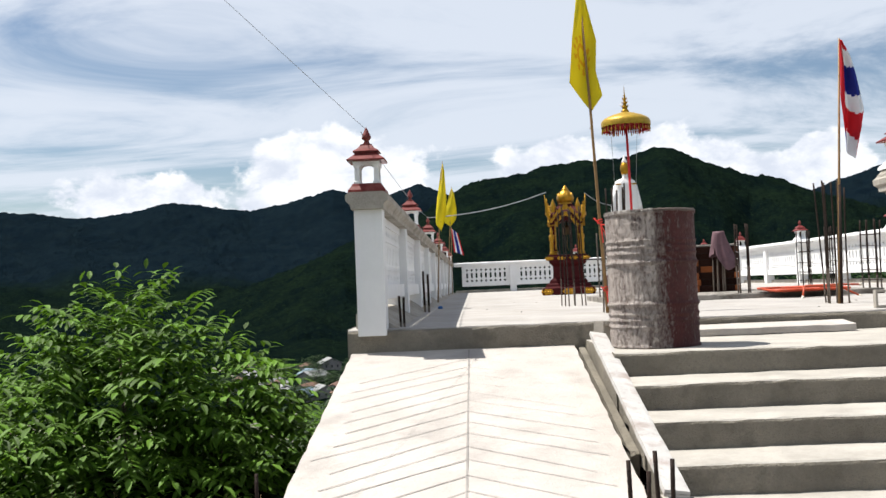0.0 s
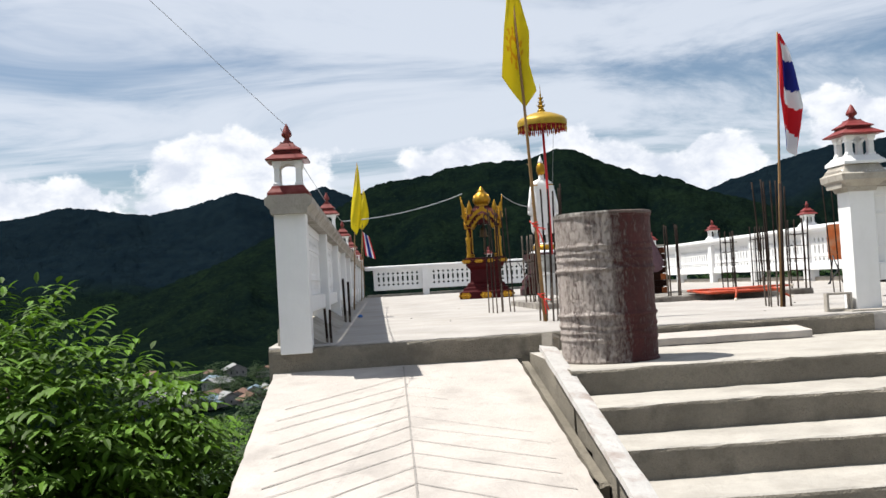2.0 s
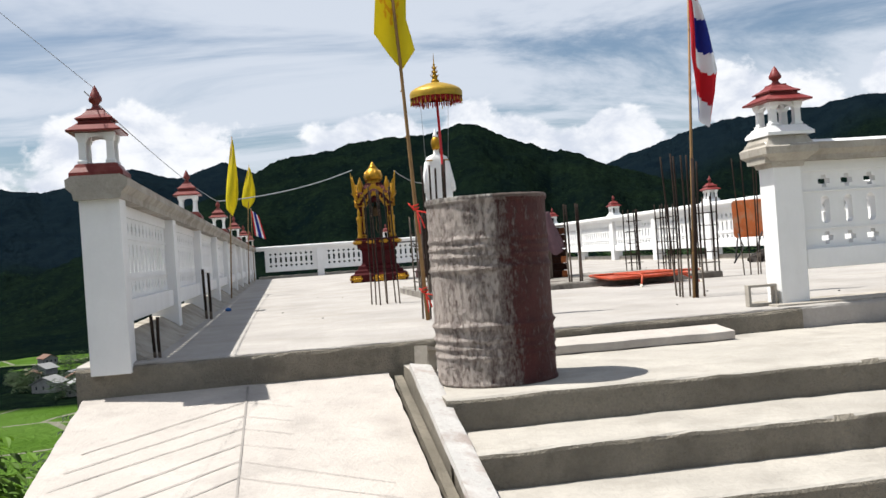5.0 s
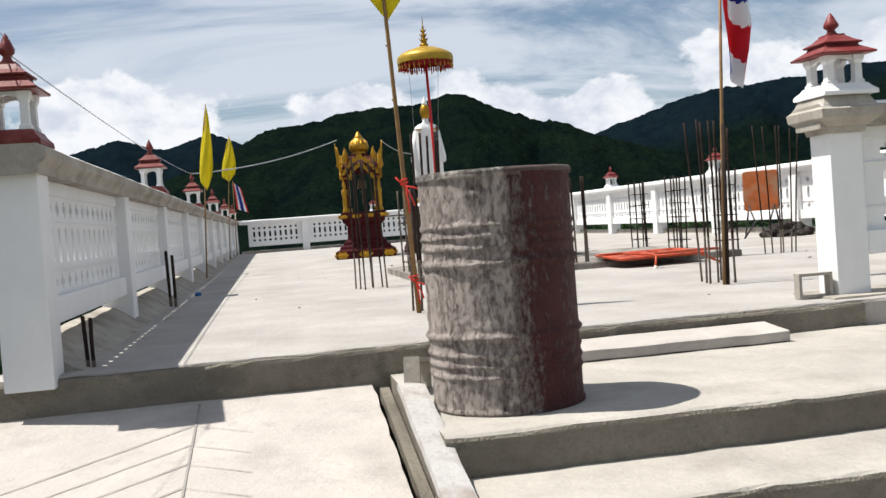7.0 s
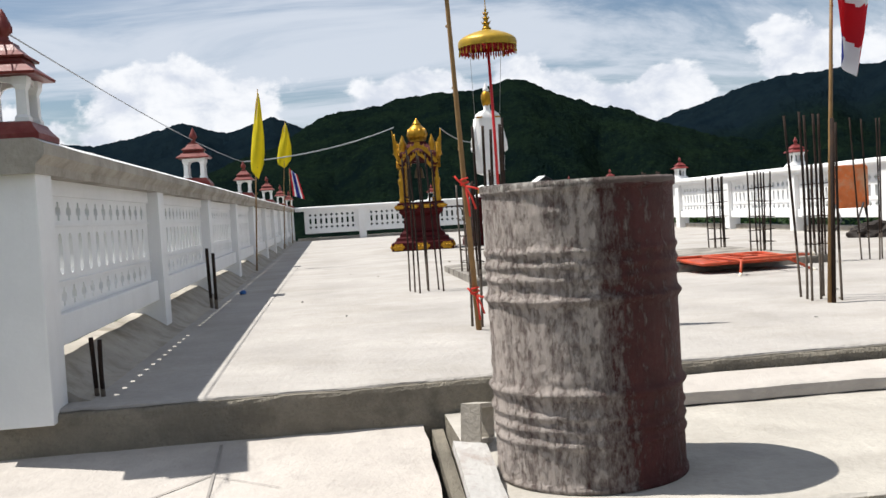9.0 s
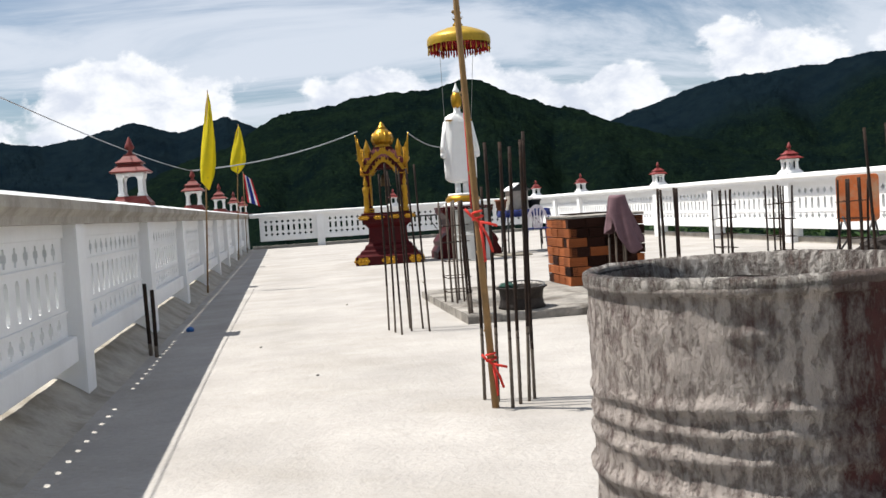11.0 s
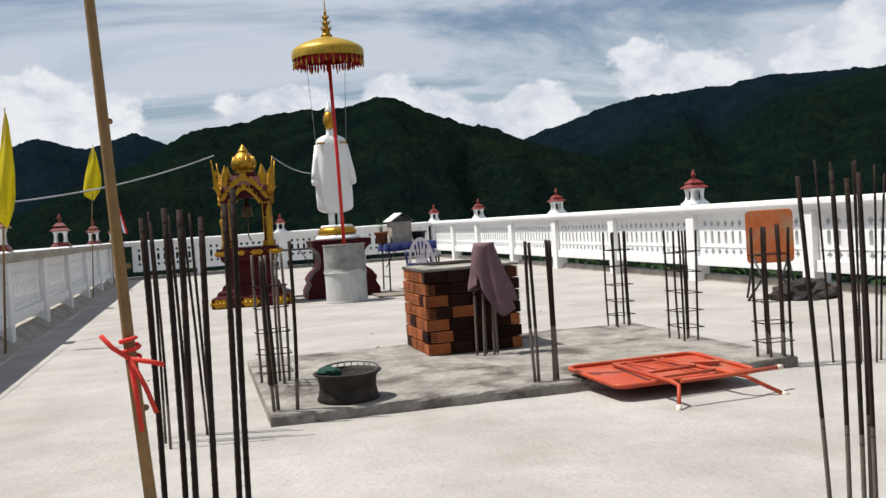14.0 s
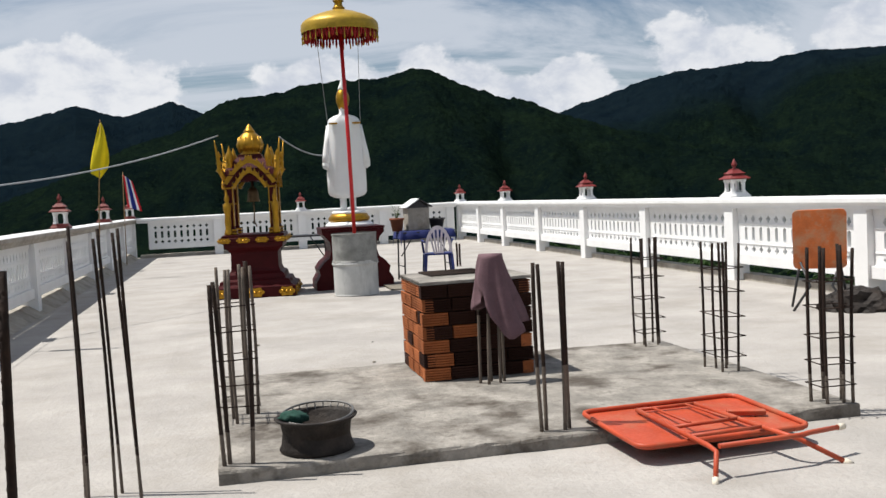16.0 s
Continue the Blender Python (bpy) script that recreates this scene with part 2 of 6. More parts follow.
def rough_box(bm, x0, x1, y0, y1, z0, z1, step=0.12, amp=0.006, seed=0.0, edge=0.010):
    """A cast block whose arrises are a little uneven and chipped."""
    def cuts(a, b):
        n = max(1, min(90, round((b - a) / step)))
        return [a + (b - a) * i / n for i in range(n + 1)]
    X, Y, Z = cuts(x0, x1), [y0, y0 + 0.02, (y0 + y1) / 2, y1], [z0, (z0 + z1) / 2, z1 - 0.02, z1]
    grid = {}

    def vert(i, j, k):
        if (i, j, k) not in grid:
            p = Vector((X[i], Y[j], Z[k]))
            n = noise.noise_vector(p * 5 + Vector((seed, 0, 0))) * amp + noise.noise_vector(p * 19) * amp * 0.6
            n.x = 0.0
            if k == len(Z) - 1 and j == 0:
                c = edge * (0.6 + abs(noise.noise(p * 9 + Vector((seed, 3, 0)))) * 1.6)
                n += Vector((0, c * 0.5, -c * 0.6))
            grid[i, j, k] = bm.verts.new(p + n)
        return grid[i, j, k]
    nx, ny, nz_ = len(X) - 1, len(Y) - 1, len(Z) - 1
    for i in range(nx):
        for j in range(ny):
            bm.faces.new((vert(i, j, nz_), vert(i + 1, j, nz_), vert(i + 1, j + 1, nz_), vert(i, j + 1, nz_)))
            bm.faces.new((vert(i, j, 0), vert(i, j + 1, 0), vert(i + 1, j + 1, 0), vert(i + 1, j, 0)))
        for k in range(nz_):
            bm.faces.new((vert(i, 0, k), vert(i + 1, 0, k), vert(i + 1, 0, k + 1), vert(i, 0, k + 1)))
            bm.faces.new((vert(i, ny, k), vert(i, ny, k + 1), vert(i + 1, ny, k + 1), vert(i + 1, ny, k)))
    for j in range(ny):
        for k in range(nz_):
            bm.faces.new((vert(0, j, k), vert(0, j, k + 1), vert(0, j + 1, k + 1), vert(0, j + 1, k)))
            bm.faces.new((vert(nx, j, k), vert(nx, j + 1, k), vert(nx, j + 1, k + 1), vert(nx, j, k + 1)))


# ---- terrace, stair and ramp ----
bm = bmesh.new()
rough_box(bm, -0.20, 9.3, -0.03, 27.3, -0.6, 0.0, step=0.12, amp=0.004)
floor = tagged(part("floor", bm, M_FLOOR), "pale cement-screed terrace floor with hairline marks", "floor", kind="structure")
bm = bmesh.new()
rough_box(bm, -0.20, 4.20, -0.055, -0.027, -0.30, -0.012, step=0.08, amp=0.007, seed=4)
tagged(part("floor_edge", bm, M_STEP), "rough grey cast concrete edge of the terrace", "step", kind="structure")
bm = bmesh.new()
rough_box(bm, 2.485, 5.84, 4.50, 6.98, -0.02, 0.07, step=0.10, amp=0.006, seed=9)
tagged(part("foundation_slab", bm, M_SLAB), "weathered grey concrete slab, stained dark", "slab", kind="structure")

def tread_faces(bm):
    """The trowelled tops of cast steps take the second, paler material: sun put into the colour."""
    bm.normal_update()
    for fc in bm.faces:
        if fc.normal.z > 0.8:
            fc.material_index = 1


stairs = thing("stairs", "wide raw grey cast concrete steps with sunlit treads", "stairs", kind="structure")
FRONT = (-1.58, -2.06, -2.50, -2.93, -3.36, -3.80)
for i, y in enumerate(FRONT):
    bm = bmesh.new()
    top = -0.14 - 0.146 * i
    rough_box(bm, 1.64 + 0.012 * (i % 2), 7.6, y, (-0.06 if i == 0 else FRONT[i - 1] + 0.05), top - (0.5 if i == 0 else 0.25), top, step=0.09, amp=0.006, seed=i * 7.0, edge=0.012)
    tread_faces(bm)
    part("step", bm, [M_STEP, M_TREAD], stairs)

ramp = thing("ramp", "sunlit concrete ramp scored with a herringbone pattern", "ramp", kind="structure")


def ramp_z(y):
    return -0.17 + 0.17 * y


bm = bmesh.new()
ny, nx = 60, 18
V = {}
for j in range(ny + 1):
    y = -0.05 - 5.1 * j / ny
    for i in range(nx + 1):
        x = -0.17 + (1.55 + 0.17) * i / nx
        wob = 0.012 * noise.noise(Vector((y * 6, 3, 1))) if i in (0, nx) else 0.0
        V[i, j, 1] = bm.verts.new((x + wob, y, ramp_z(y) + 0.003 * noise.noise(Vector((x * 5, y * 5, 0)))))
        V[i, j, 0] = bm.verts.new((x + wob, y, ramp_z(y) - 0.35))
for j in range(ny):
    for i in range(nx):
        bm.faces.new((V[i, j, 1], V[i, j + 1, 1], V[i + 1, j + 1, 1], V[i + 1, j, 1]))
    for i in (0, nx):
        q = (V[i, j, 1], V[i, j, 0], V[i, j + 1, 0], V[i, j + 1, 1])
        bm.faces.new(q if i == 0 else q[::-1])
part("deck", bm, M_RAMP, ramp)
# scored grooves laid on as thin darker strips: one spine and slanting strokes either side
def groove(bm, x0, y0, x1, y1, w):
    n = 6
    d = Vector((x1 - x0, y1 - y0)).normalized()
    s = Vector((-d.y, d.x)) * w / 2
    prev = None
    for i in range(n + 1):
        x, y = x0 + (x1 - x0) * i / n, y0 + (y1 - y0) * i / n
        k = 1.0 + 0.5 * noise.noise(Vector((x * 7, y * 7, 2)))
        now = [bm.verts.new((x + sg * s.x * k, y + sg * s.y * k, ramp_z(y + sg * s.y * k) + 0.0045)) for sg in (-1, 1)]
        if prev:
            bm.faces.new((prev[0], now[0], now[1], prev[1]))
        prev = now


bm = bmesh.new()
groove(bm, 0.738, -0.10, 0.70, -4.9, 0.010)
part("groove", bm, M_GROOVE, ramp)
for k in range(21):
    y = -0.385 - 0.211 * k + random.uniform(-0.012, 0.012)
    bm = bmesh.new()
    groove(bm, 0.73, y, random.uniform(-0.13, 0.02), y - 0.57, random.uniform(0.005, 0.009))
    part("groove", bm, M_GROOVE, ramp)
    bm = bmesh.new()
    groove(bm, 0.735, y - 0.01, 0.98 if k < 4 else random.uniform(1.36, 1.47), y - (0.15 if k < 4 else 0.44), 0.003 if k < 6 else 0.005)
    part("groove", bm, M_GROOVE, ramp)
bm = bmesh.new()
rough_box(bm, 1.582, 1.63, -2.4, -0.06, -1.0, -0.20, amp=0.02)
for v in bm.verts:
    if v.co.z > -0.5:
        v.co.z = ramp_z(v.co.y) - 0.03 + 0.045 * noise.noise(v.co * 9)
tagged(part("kerb_rough", bm, M_STEP), "broken rough concrete edging beside the ramp", "kerb", kind="structure")


# ---- parapets ----
def cell(bm, cx, cz, w, h, kind, y0, y1):
    """A piece of panel with one hole through it."""
    a = 0.5
    if kind == "cross":
        s, L = 0.017, 0.042
        hole = [(s, s), (s, L), (-s, L), (-s, s), (-L, s), (-L, -s), (-s, -s), (-s, -L), (s, -L), (s, -s), (L, -s), (L, s)]
    else:
        r, L = 0.033, 0.060
        hole = []
        for i in range(12):
            an = math.pi / 4 + i * math.pi / 6
            x, z = r * math.cos(an), r * math.sin(an)
            hole.append((x, z + (L if z > 0.001 else -L if z < -0.001 else 0)))
    W, H = w / 2, h / 2
    out = [(W, H), (W / 3, H), (-W / 3, H), (-W, H), (-W, H / 3), (-W, -H / 3), (-W, -H), (-W / 3, -H), (W / 3, -H), (W, -H), (W, -H / 3), (W, H / 3)]
    L4 = [[bm.verts.new((cx + x, y, cz + z)) for x, z in lp] for y in (y0, y1) for lp in (out, hole)]
    for i in range(12):
        j = (i + 1) % 12
        bm.faces.new((L4[0][i], L4[0][j], L4[1][j], L4[1][i]))
        bm.faces.new((L4[1][i], L4[1][j], L4[3][j], L4[3][i]))
        bm.faces.new((L4[3][i], L4[3][j], L4[2][j], L4[2][i]))


PANELS = {}


def panel_mesh(width):
    """A pierced panel between two pillars, from its bottom rail to the cap."""
    key = round(width, 2)
    if key in PANELS:
        return PANELS[key]
    bm = bmesh.new()
    n = max(3, round((width - 0.20) / 0.172))
    cw = (width - 0.20) / n
    for k in range(n):
        x = -width / 2 + 0.10 + cw * (k + 0.5)
        cell(bm, x, 0.795, cw, 0.13, "cross", -0.03, 0.03)
        cell(bm, x, 0.605, cw, 0.25, "slot", -0.03, 0.03)
        cell(bm, x, 0.415, cw, 0.13, "cross", -0.03, 0.03)
    for sx in (-1, 1):
        box(bm, min(sx * width / 2, sx * (width / 2 - 0.10)), max(sx * width / 2, sx * (width / 2 - 0.10)), -0.03, 0.03, 0.35, 0.86)
    box(bm, -width / 2, width / 2, -0.045, 0.045, 0.86, 0.96, 0.006)
    box(bm, -width / 2, width / 2, -0.040, 0.040, 0.724, 0.736, 0.003)
    box(bm, -width / 2, width / 2, -0.040, 0.040, 0.474, 0.486, 0.003)
    bmesh.ops.recalc_face_normals(bm, faces=bm.faces[:])
    me = bpy.data.meshes.new("panel")
    bm.to_mesh(me)
    bm.free()
    me.materials.append(M_WHITE)
    PANELS[key] = me
    return me


CAP = [(-0.165, 1.0), (-0.165, 1.045), (-0.13, 1.065), (0.13, 1.065), (0.165, 1.045), (0.165, 1.0), (0.15, 0.985), (0.13, 0.965), (0.125, 0.93), (-0.125, 0.93), (-0.13, 0.965), (-0.15, 0.985)]


def run_of_wall(name, label, start, way, stops, first=True, raw=False, pier=0.11):
    """A parapet from a start along a way, with a pillar at each stop and a pierced panel in each bay."""
    wall = thing(name, label, "parapet", kind="structure")
    turn = math.degrees(math.atan2(way[1], way[0]))
    wall.matrix_basis = pose(start[0], start[1], 0, 0, 0, turn)
    bm = bmesh.new()
    box(bm, -pier, pier, -pier, pier, -0.05, 0.95, 0.008)
    pil = part("pillar", bm, M_WHITE, wall)
    k0 = 0 if first else 1
    pil.matrix_basis = pose(stops[k0], 0, 0)
    for s in stops[k0 + 1:]:
        again(pil, pose(s, 0, 0), wall)
    for a, b in zip(stops, stops[1:]):
        w = b - a - 0.22
        ob = new("panel", panel_mesh(w))
        ob.parent = wall
        ob.matrix_basis = pose((a + b) / 2, 0, 0)
        bm = bmesh.new()
        box(bm, -w / 2, w / 2, -0.075, 0.075, 0.22, 0.352, 0.010)
        r = part("rail", bm, M_WHITE, wall)
        r.matrix_basis = pose((a + b) / 2, 0, 0)
    bm = bmesh.new()
    e0, e1 = stops[0] - 0.165, stops[-1] + 0.165
    n = max(2, int((e1 - e0) / 0.3))
    rings = []
    for i in range(n + 1):
        x = e0 + (e1 - e0) * i / n
        g = 0.004 * noise.noise(Vector((x * 3, 1, start[0])))
        rings.append([bm.verts.new((x, y, z + g)) for y, z in CAP])
    m = len(CAP)
    for a, b in zip(rings, rings[1:]):
        for i in range(m):
            fc = bm.faces.new((a[i], a[(i + 1) % m], b[(i + 1) % m], b[i]))
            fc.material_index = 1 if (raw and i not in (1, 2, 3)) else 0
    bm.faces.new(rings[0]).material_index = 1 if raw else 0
    bm.faces.new(rings[-1][::-1])
    bmesh.ops.recalc_face_normals(bm, faces=bm.faces[:])
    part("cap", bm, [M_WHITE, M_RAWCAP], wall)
    return wall


LEFT = [2.69 * i for i in range(11)]
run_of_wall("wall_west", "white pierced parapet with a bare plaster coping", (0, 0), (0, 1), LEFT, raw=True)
RIGHT = [0.40, 3.35, 6.05, 8.75, 11.45, 14.15, 16.85, 19.55, 22.25, 24.6, 26.9]
run_of_wall("wall_east", "long white pierced parapet with sunlit coping", (9.0, 0), (0, 1), RIGHT)
run_of_wall("wall_north", "white pierced parapet closing the far end", (0, 26.9), (1, 0), [0.33, 2.25, 4.5, 6.75, 8.67], first=False)
run_of_wall("wall_south", "white pierced parapet on a grey base beside the steps", (4.275, 0.24), (1, 0), [0.0, 2.25, 4.6], raw=True, pier=0.098)
bm = bmesh.new()
rough_box(bm, 4.10, 9.1, 0.06, 0.42, -0.5, -0.035, amp=0.004)
tagged(part("wall_base", bm, M_RAWCAP), "grey plastered base under the parapet", "wall base", kind="structure")
bm = bmesh.new()
box(bm, 4.08, 9.1, 0.03, 0.46, -0.035, 0.012, 0.012)
tagged(part("wall_sill", bm, M_RAWCAP), "pale rounded ledge under the parapet", "ledge", kind="structure")
# upstand behind the feet of the side walls
bm = bmesh.new()
slope = [(-0.15, -0.02), (-0.15, 0.12), (-0.11, 0.145), (-0.03, 0.135), (0.07, 0.07), (0.15, 0.014), (0.21, -0.004)]
rings = []
for i in range(200):
    y = 0.115 + 26.6 * i / 199
    rings.append([bm.verts.new((x + (0.012 * noise.noise(Vector((y * 2, x, 0))) if 0 < k < 6 else 0), y, z + (0.008 * noise.noise(Vector((y * 3, x * 9, 5))) if 0 < k < 6 else 0))) for k, (x, z) in enumerate(slope)])
for a, b in zip(rings, rings[1:]):
    for i in range(len(slope) - 1):
        bm.faces.new((a[i], b[i], b[i + 1], a[i + 1]))
bm.faces.new(rings[0])
tagged(part("kerb_west", bm, M_RAWCAP), "sloping bare mortar fillet along the parapet foot", "kerb", kind="structure")
for name, x0, x1, y0, y1 in (("kerb_east", 9.02, 9.2, 0.6, 26.8), ("kerb_north", 0.2, 8.8, 26.92, 27.1)):
    bm = bmesh.new()
    rough_box(bm, x0, x1, y0, y1, -0.02, 0.085, amp=0.006)
    tagged(part(name, bm, M_RAWCAP), "low bare concrete upstand under the parapet", "kerb", kind="structure")


def lantern_finial(m, red_base):
    """A little roofed lantern with a spire, on a parapet pillar."""
    t = thing("lantern_finial", "white lantern finial with an oxblood tiered roof and spire" if red_base else "white lantern finial with a faded red tiered roof on the parapet", "finial", m, "finials along the parapet")
    paint = M_RED if red_base else M_PINK
    bm = bmesh.new()
    lathe(bm, [(0.145, 0), (0.145, 0.022), (0.12, 0.05), (0.112, 0.066), (0.095, 0.072)], square=True)
    part("plinth", bm, M_RED if red_base else M_WHITE, t)
    for sx in (-1, 1):
        for sy in (-1, 1):
            bm = bmesh.new()
            lathe(bm, [(0.026, 0.07), (0.026, 0.085), (0.019, 0.095), (0.018, 0.185), (0.027, 0.205), (0.03, 0.235)], square=True, m=pose(sx * 0.075, sy * 0.075, 0))
            part("post", bm, M_WHITE, t)
    arch = [(-0.075, 0.236), (-0.075, 0.19)] + [(-0.058 * math.cos(a), 0.185 + 0.033 * math.sin(a)) for a in [math.pi * i / 8 for i in range(9)]] + [(0.075, 0.19), (0.075, 0.236)]
    for q in range(4):
        bm = bmesh.new()
        prism(bm, arch, 0.07, 0.088, m=pose(0, 0, 0, 0, 0, 90 * q))
        part("arch", bm, M_WHITE, t)
    bm = bmesh.new()
    lathe(bm, [(0.145, 0.238), (0.148, 0.248), (0.12, 0.268), (0.088, 0.292), (0.086, 0.305)], square=True)
    part("lower_roof", bm, paint, t)
    bm = bmesh.new()
    lathe(bm, [(0.10, 0.306), (0.102, 0.314), (0.07, 0.335), (0.046, 0.36), (0.044, 0.37)], square=True)
    part("upper_roof", bm, paint, t)
    bm = bmesh.new()
    lathe(bm, [(0.036, 0.37), (0.022, 0.385), (0.018, 0.40), (0.036, 0.415), (0.037, 0.43), (0.026, 0.455), (0.012, 0.485), (0.0, 0.505)], 10)
    part("spire", bm, paint, t)
    return t


TALL = Matrix.Diagonal((1, 1, 1.05, 1))
fin = lantern_finial(pose(0, 0, 1.062) @ TALL, True)
for y in LEFT[2::2]:
    copy_thing(fin, pose(0, y, 1.062) @ TALL)
bm = bmesh.new()
lathe(bm, [(0.110, 0.90), (0.118, 0.93), (0.15, 0.96), (0.18, 0.985), (0.185, 1.03), (0.165, 1.045), (0.15, 1.07), (0.135, 1.10), (0.12, 1.112)], square=True, m=pose(4.275, 0.24, 0))
tagged(part("pillar_capital", bm, [M_RAWCAP]), "stepped plaster capital on the parapet end pillar", "capital", kind="structure")
lantern_finial(Matrix.Translation((4.29, 0.24, 1.106)) @ Matrix.Diagonal((1.12, 1.12, 0.94, 1)), False)
fin = lantern_finial(pose(9, 0.4, 1.062), False)
for x, y in ((9, 6.05), (9, 11.45), (9, 16.85), (9, 22.25), (9, 26.9), (4.5, 26.9)):
    copy_thing(fin, pose(x, y, 1.062))


# ---- land ----
def vnoise(x, y, seed=0):
    """Smooth value noise on arrays."""
    xi, yi = np.floor(x).astype(np.int64), np.floor(y).astype(np.int64)
    fx, fy = x - xi, y - yi
    fx, fy = fx * fx * (3 - 2 * fx), fy * fy * (3 - 2 * fy)

    def h(a, b):
        n = (a * 374761393 + b * 668265263 + seed * 974711) & 0x7FFFFFFF
        n = ((n ^ (n >> 13)) * 1274126177) & 0x7FFFFFFF
        return ((n ^ (n >> 16)) & 0xFFFF) / 65535.0
    return (h(xi, yi) * (1 - fx) + h(xi + 1, yi) * fx) * (1 - fy) + (h(xi, yi + 1) * (1 - fx) + h(xi + 1, yi + 1) * fx) * fy - 0.5


def land_height(b, r):
    """The height of the land at a bearing (degrees from ahead) and a distance."""
    x, y = r * np.sin(np.radians(b)), r * np.cos(np.radians(b))
    valley = -62.0 + 3 * vnoise(x / 300, y / 300, 2)
    s = np.clip((r - 16) / 210.0, 0, 1)
    z = -1.10 - 2.2 * np.clip((r - 9) / 20.0, 0, 1) + (valley + 3.3) * (s * (2 - s)) ** 0.9
    west = np.clip((b + 80) / 25, 0, 1) * np.clip((1.0 - b) / 4, 0, 1)
    z = z - 9.0 * west * np.clip((r - 1) / 6, 0, 1) * np.clip(1 - (r - 60) / 120, 0, 1)
    tan = lambda e: np.tan(np.radians(e))
    ridge = lambda D, e, near, far: (D * tan(e) + 62) * np.exp(-np.where(r < D, ((D - r) / near) ** 2, ((r - D) / far) ** 2)) - 62
    back = np.interp(b, [-90, -40, -26, -21, -17.6, -12.8, -8, -5.5, -2.8, 4, 12], [3.3, 4.4, 4.7, 4.5, 5.2, 4.5, 5.7, 5.2, 5.8, 2.8, 0.8])
    main = np.interp(b, [-24, -17, -11, -6.3, 1, 5.5, 9, 11.5, 13.5, 16.3, 21, 26, 36, 50], [-2.6, -1.2, 1.1, 3.2, 5.64, 6.35, 6.8, 7.0, 6.2, 5.1, 3.95, 2.3, 0.4, -1])
    right = np.interp(b, [14, 19, 21.8, 26, 31, 33.3, 37, 48, 70, 100], [2.8, 4.1, 4.85, 6.05, 6.15, 6.65, 6.45, 6.85, 4.9, 2.9])
    for k, (D, e, near, far) in enumerate(((3300, back, 700, 500), (2050, main, 560, 400), (3000, right, 800, 500))):
        spur = 0.35 * vnoise(b / 2.3 + r / 900, r / 500, 11 + k)
        z = np.maximum(z, ridge(D, e, near * (1 + spur), far))
    up = np.clip((z + 56) / 60, 0, 1)
    z = z + up * (22 * vnoise(x / 150, y / 150, 5) + 11 * vnoise(x / 60, y / 60, 6)) * np.clip((r - 500) / 600, 0, 1)
    wood = np.clip((r - 60) / 200, 0, 1) * np.where(up > 0.02, 1.0, 0.15)
    z = z + wood * (9.0 * vnoise(x / 18, y / 18, 7) + 6.0 * vnoise(x / 8, y / 8, 8))
    return z


B = np.concatenate([np.arange(-180, -34, 4.0), np.arange(-34, 46, 0.11), np.arange(46, 180, 4.0)])
Rr = np.concatenate([np.array([1.0, 5.0, 9.0, 12.0, 16, 20, 25, 30, 40]), np.geomspace(50, 900, 40), np.linspace(920, 3400, 190), np.array([3600.0, 4000, 4800])])
gb, gr = np.meshgrid(B, Rr)
gz = land_height(gb, gr)
gz[:8] = np.minimum(gz[:8], -1.06)
verts = np.stack([gr * np.sin(np.radians(gb)), gr * np.cos(np.radians(gb)), gz], -1).reshape(-1, 3)
nb, nr = len(B), len(Rr)
i0 = (np.arange(nr - 1)[:, None] * nb + np.arange(nb)[None, :]).ravel()
i1 = (np.arange(nr - 1)[:, None] * nb + (np.arange(nb)[None, :] + 1) % nb).ravel()
quads = np.stack([i0, i0 + nb, i1 + nb, i1], -1)
me = bpy.data.meshes.new("ground")
me.from_pydata(verts.tolist(), [], quads.tolist())
me.polygons.foreach_set("use_smooth", np.ones(len(quads), bool))


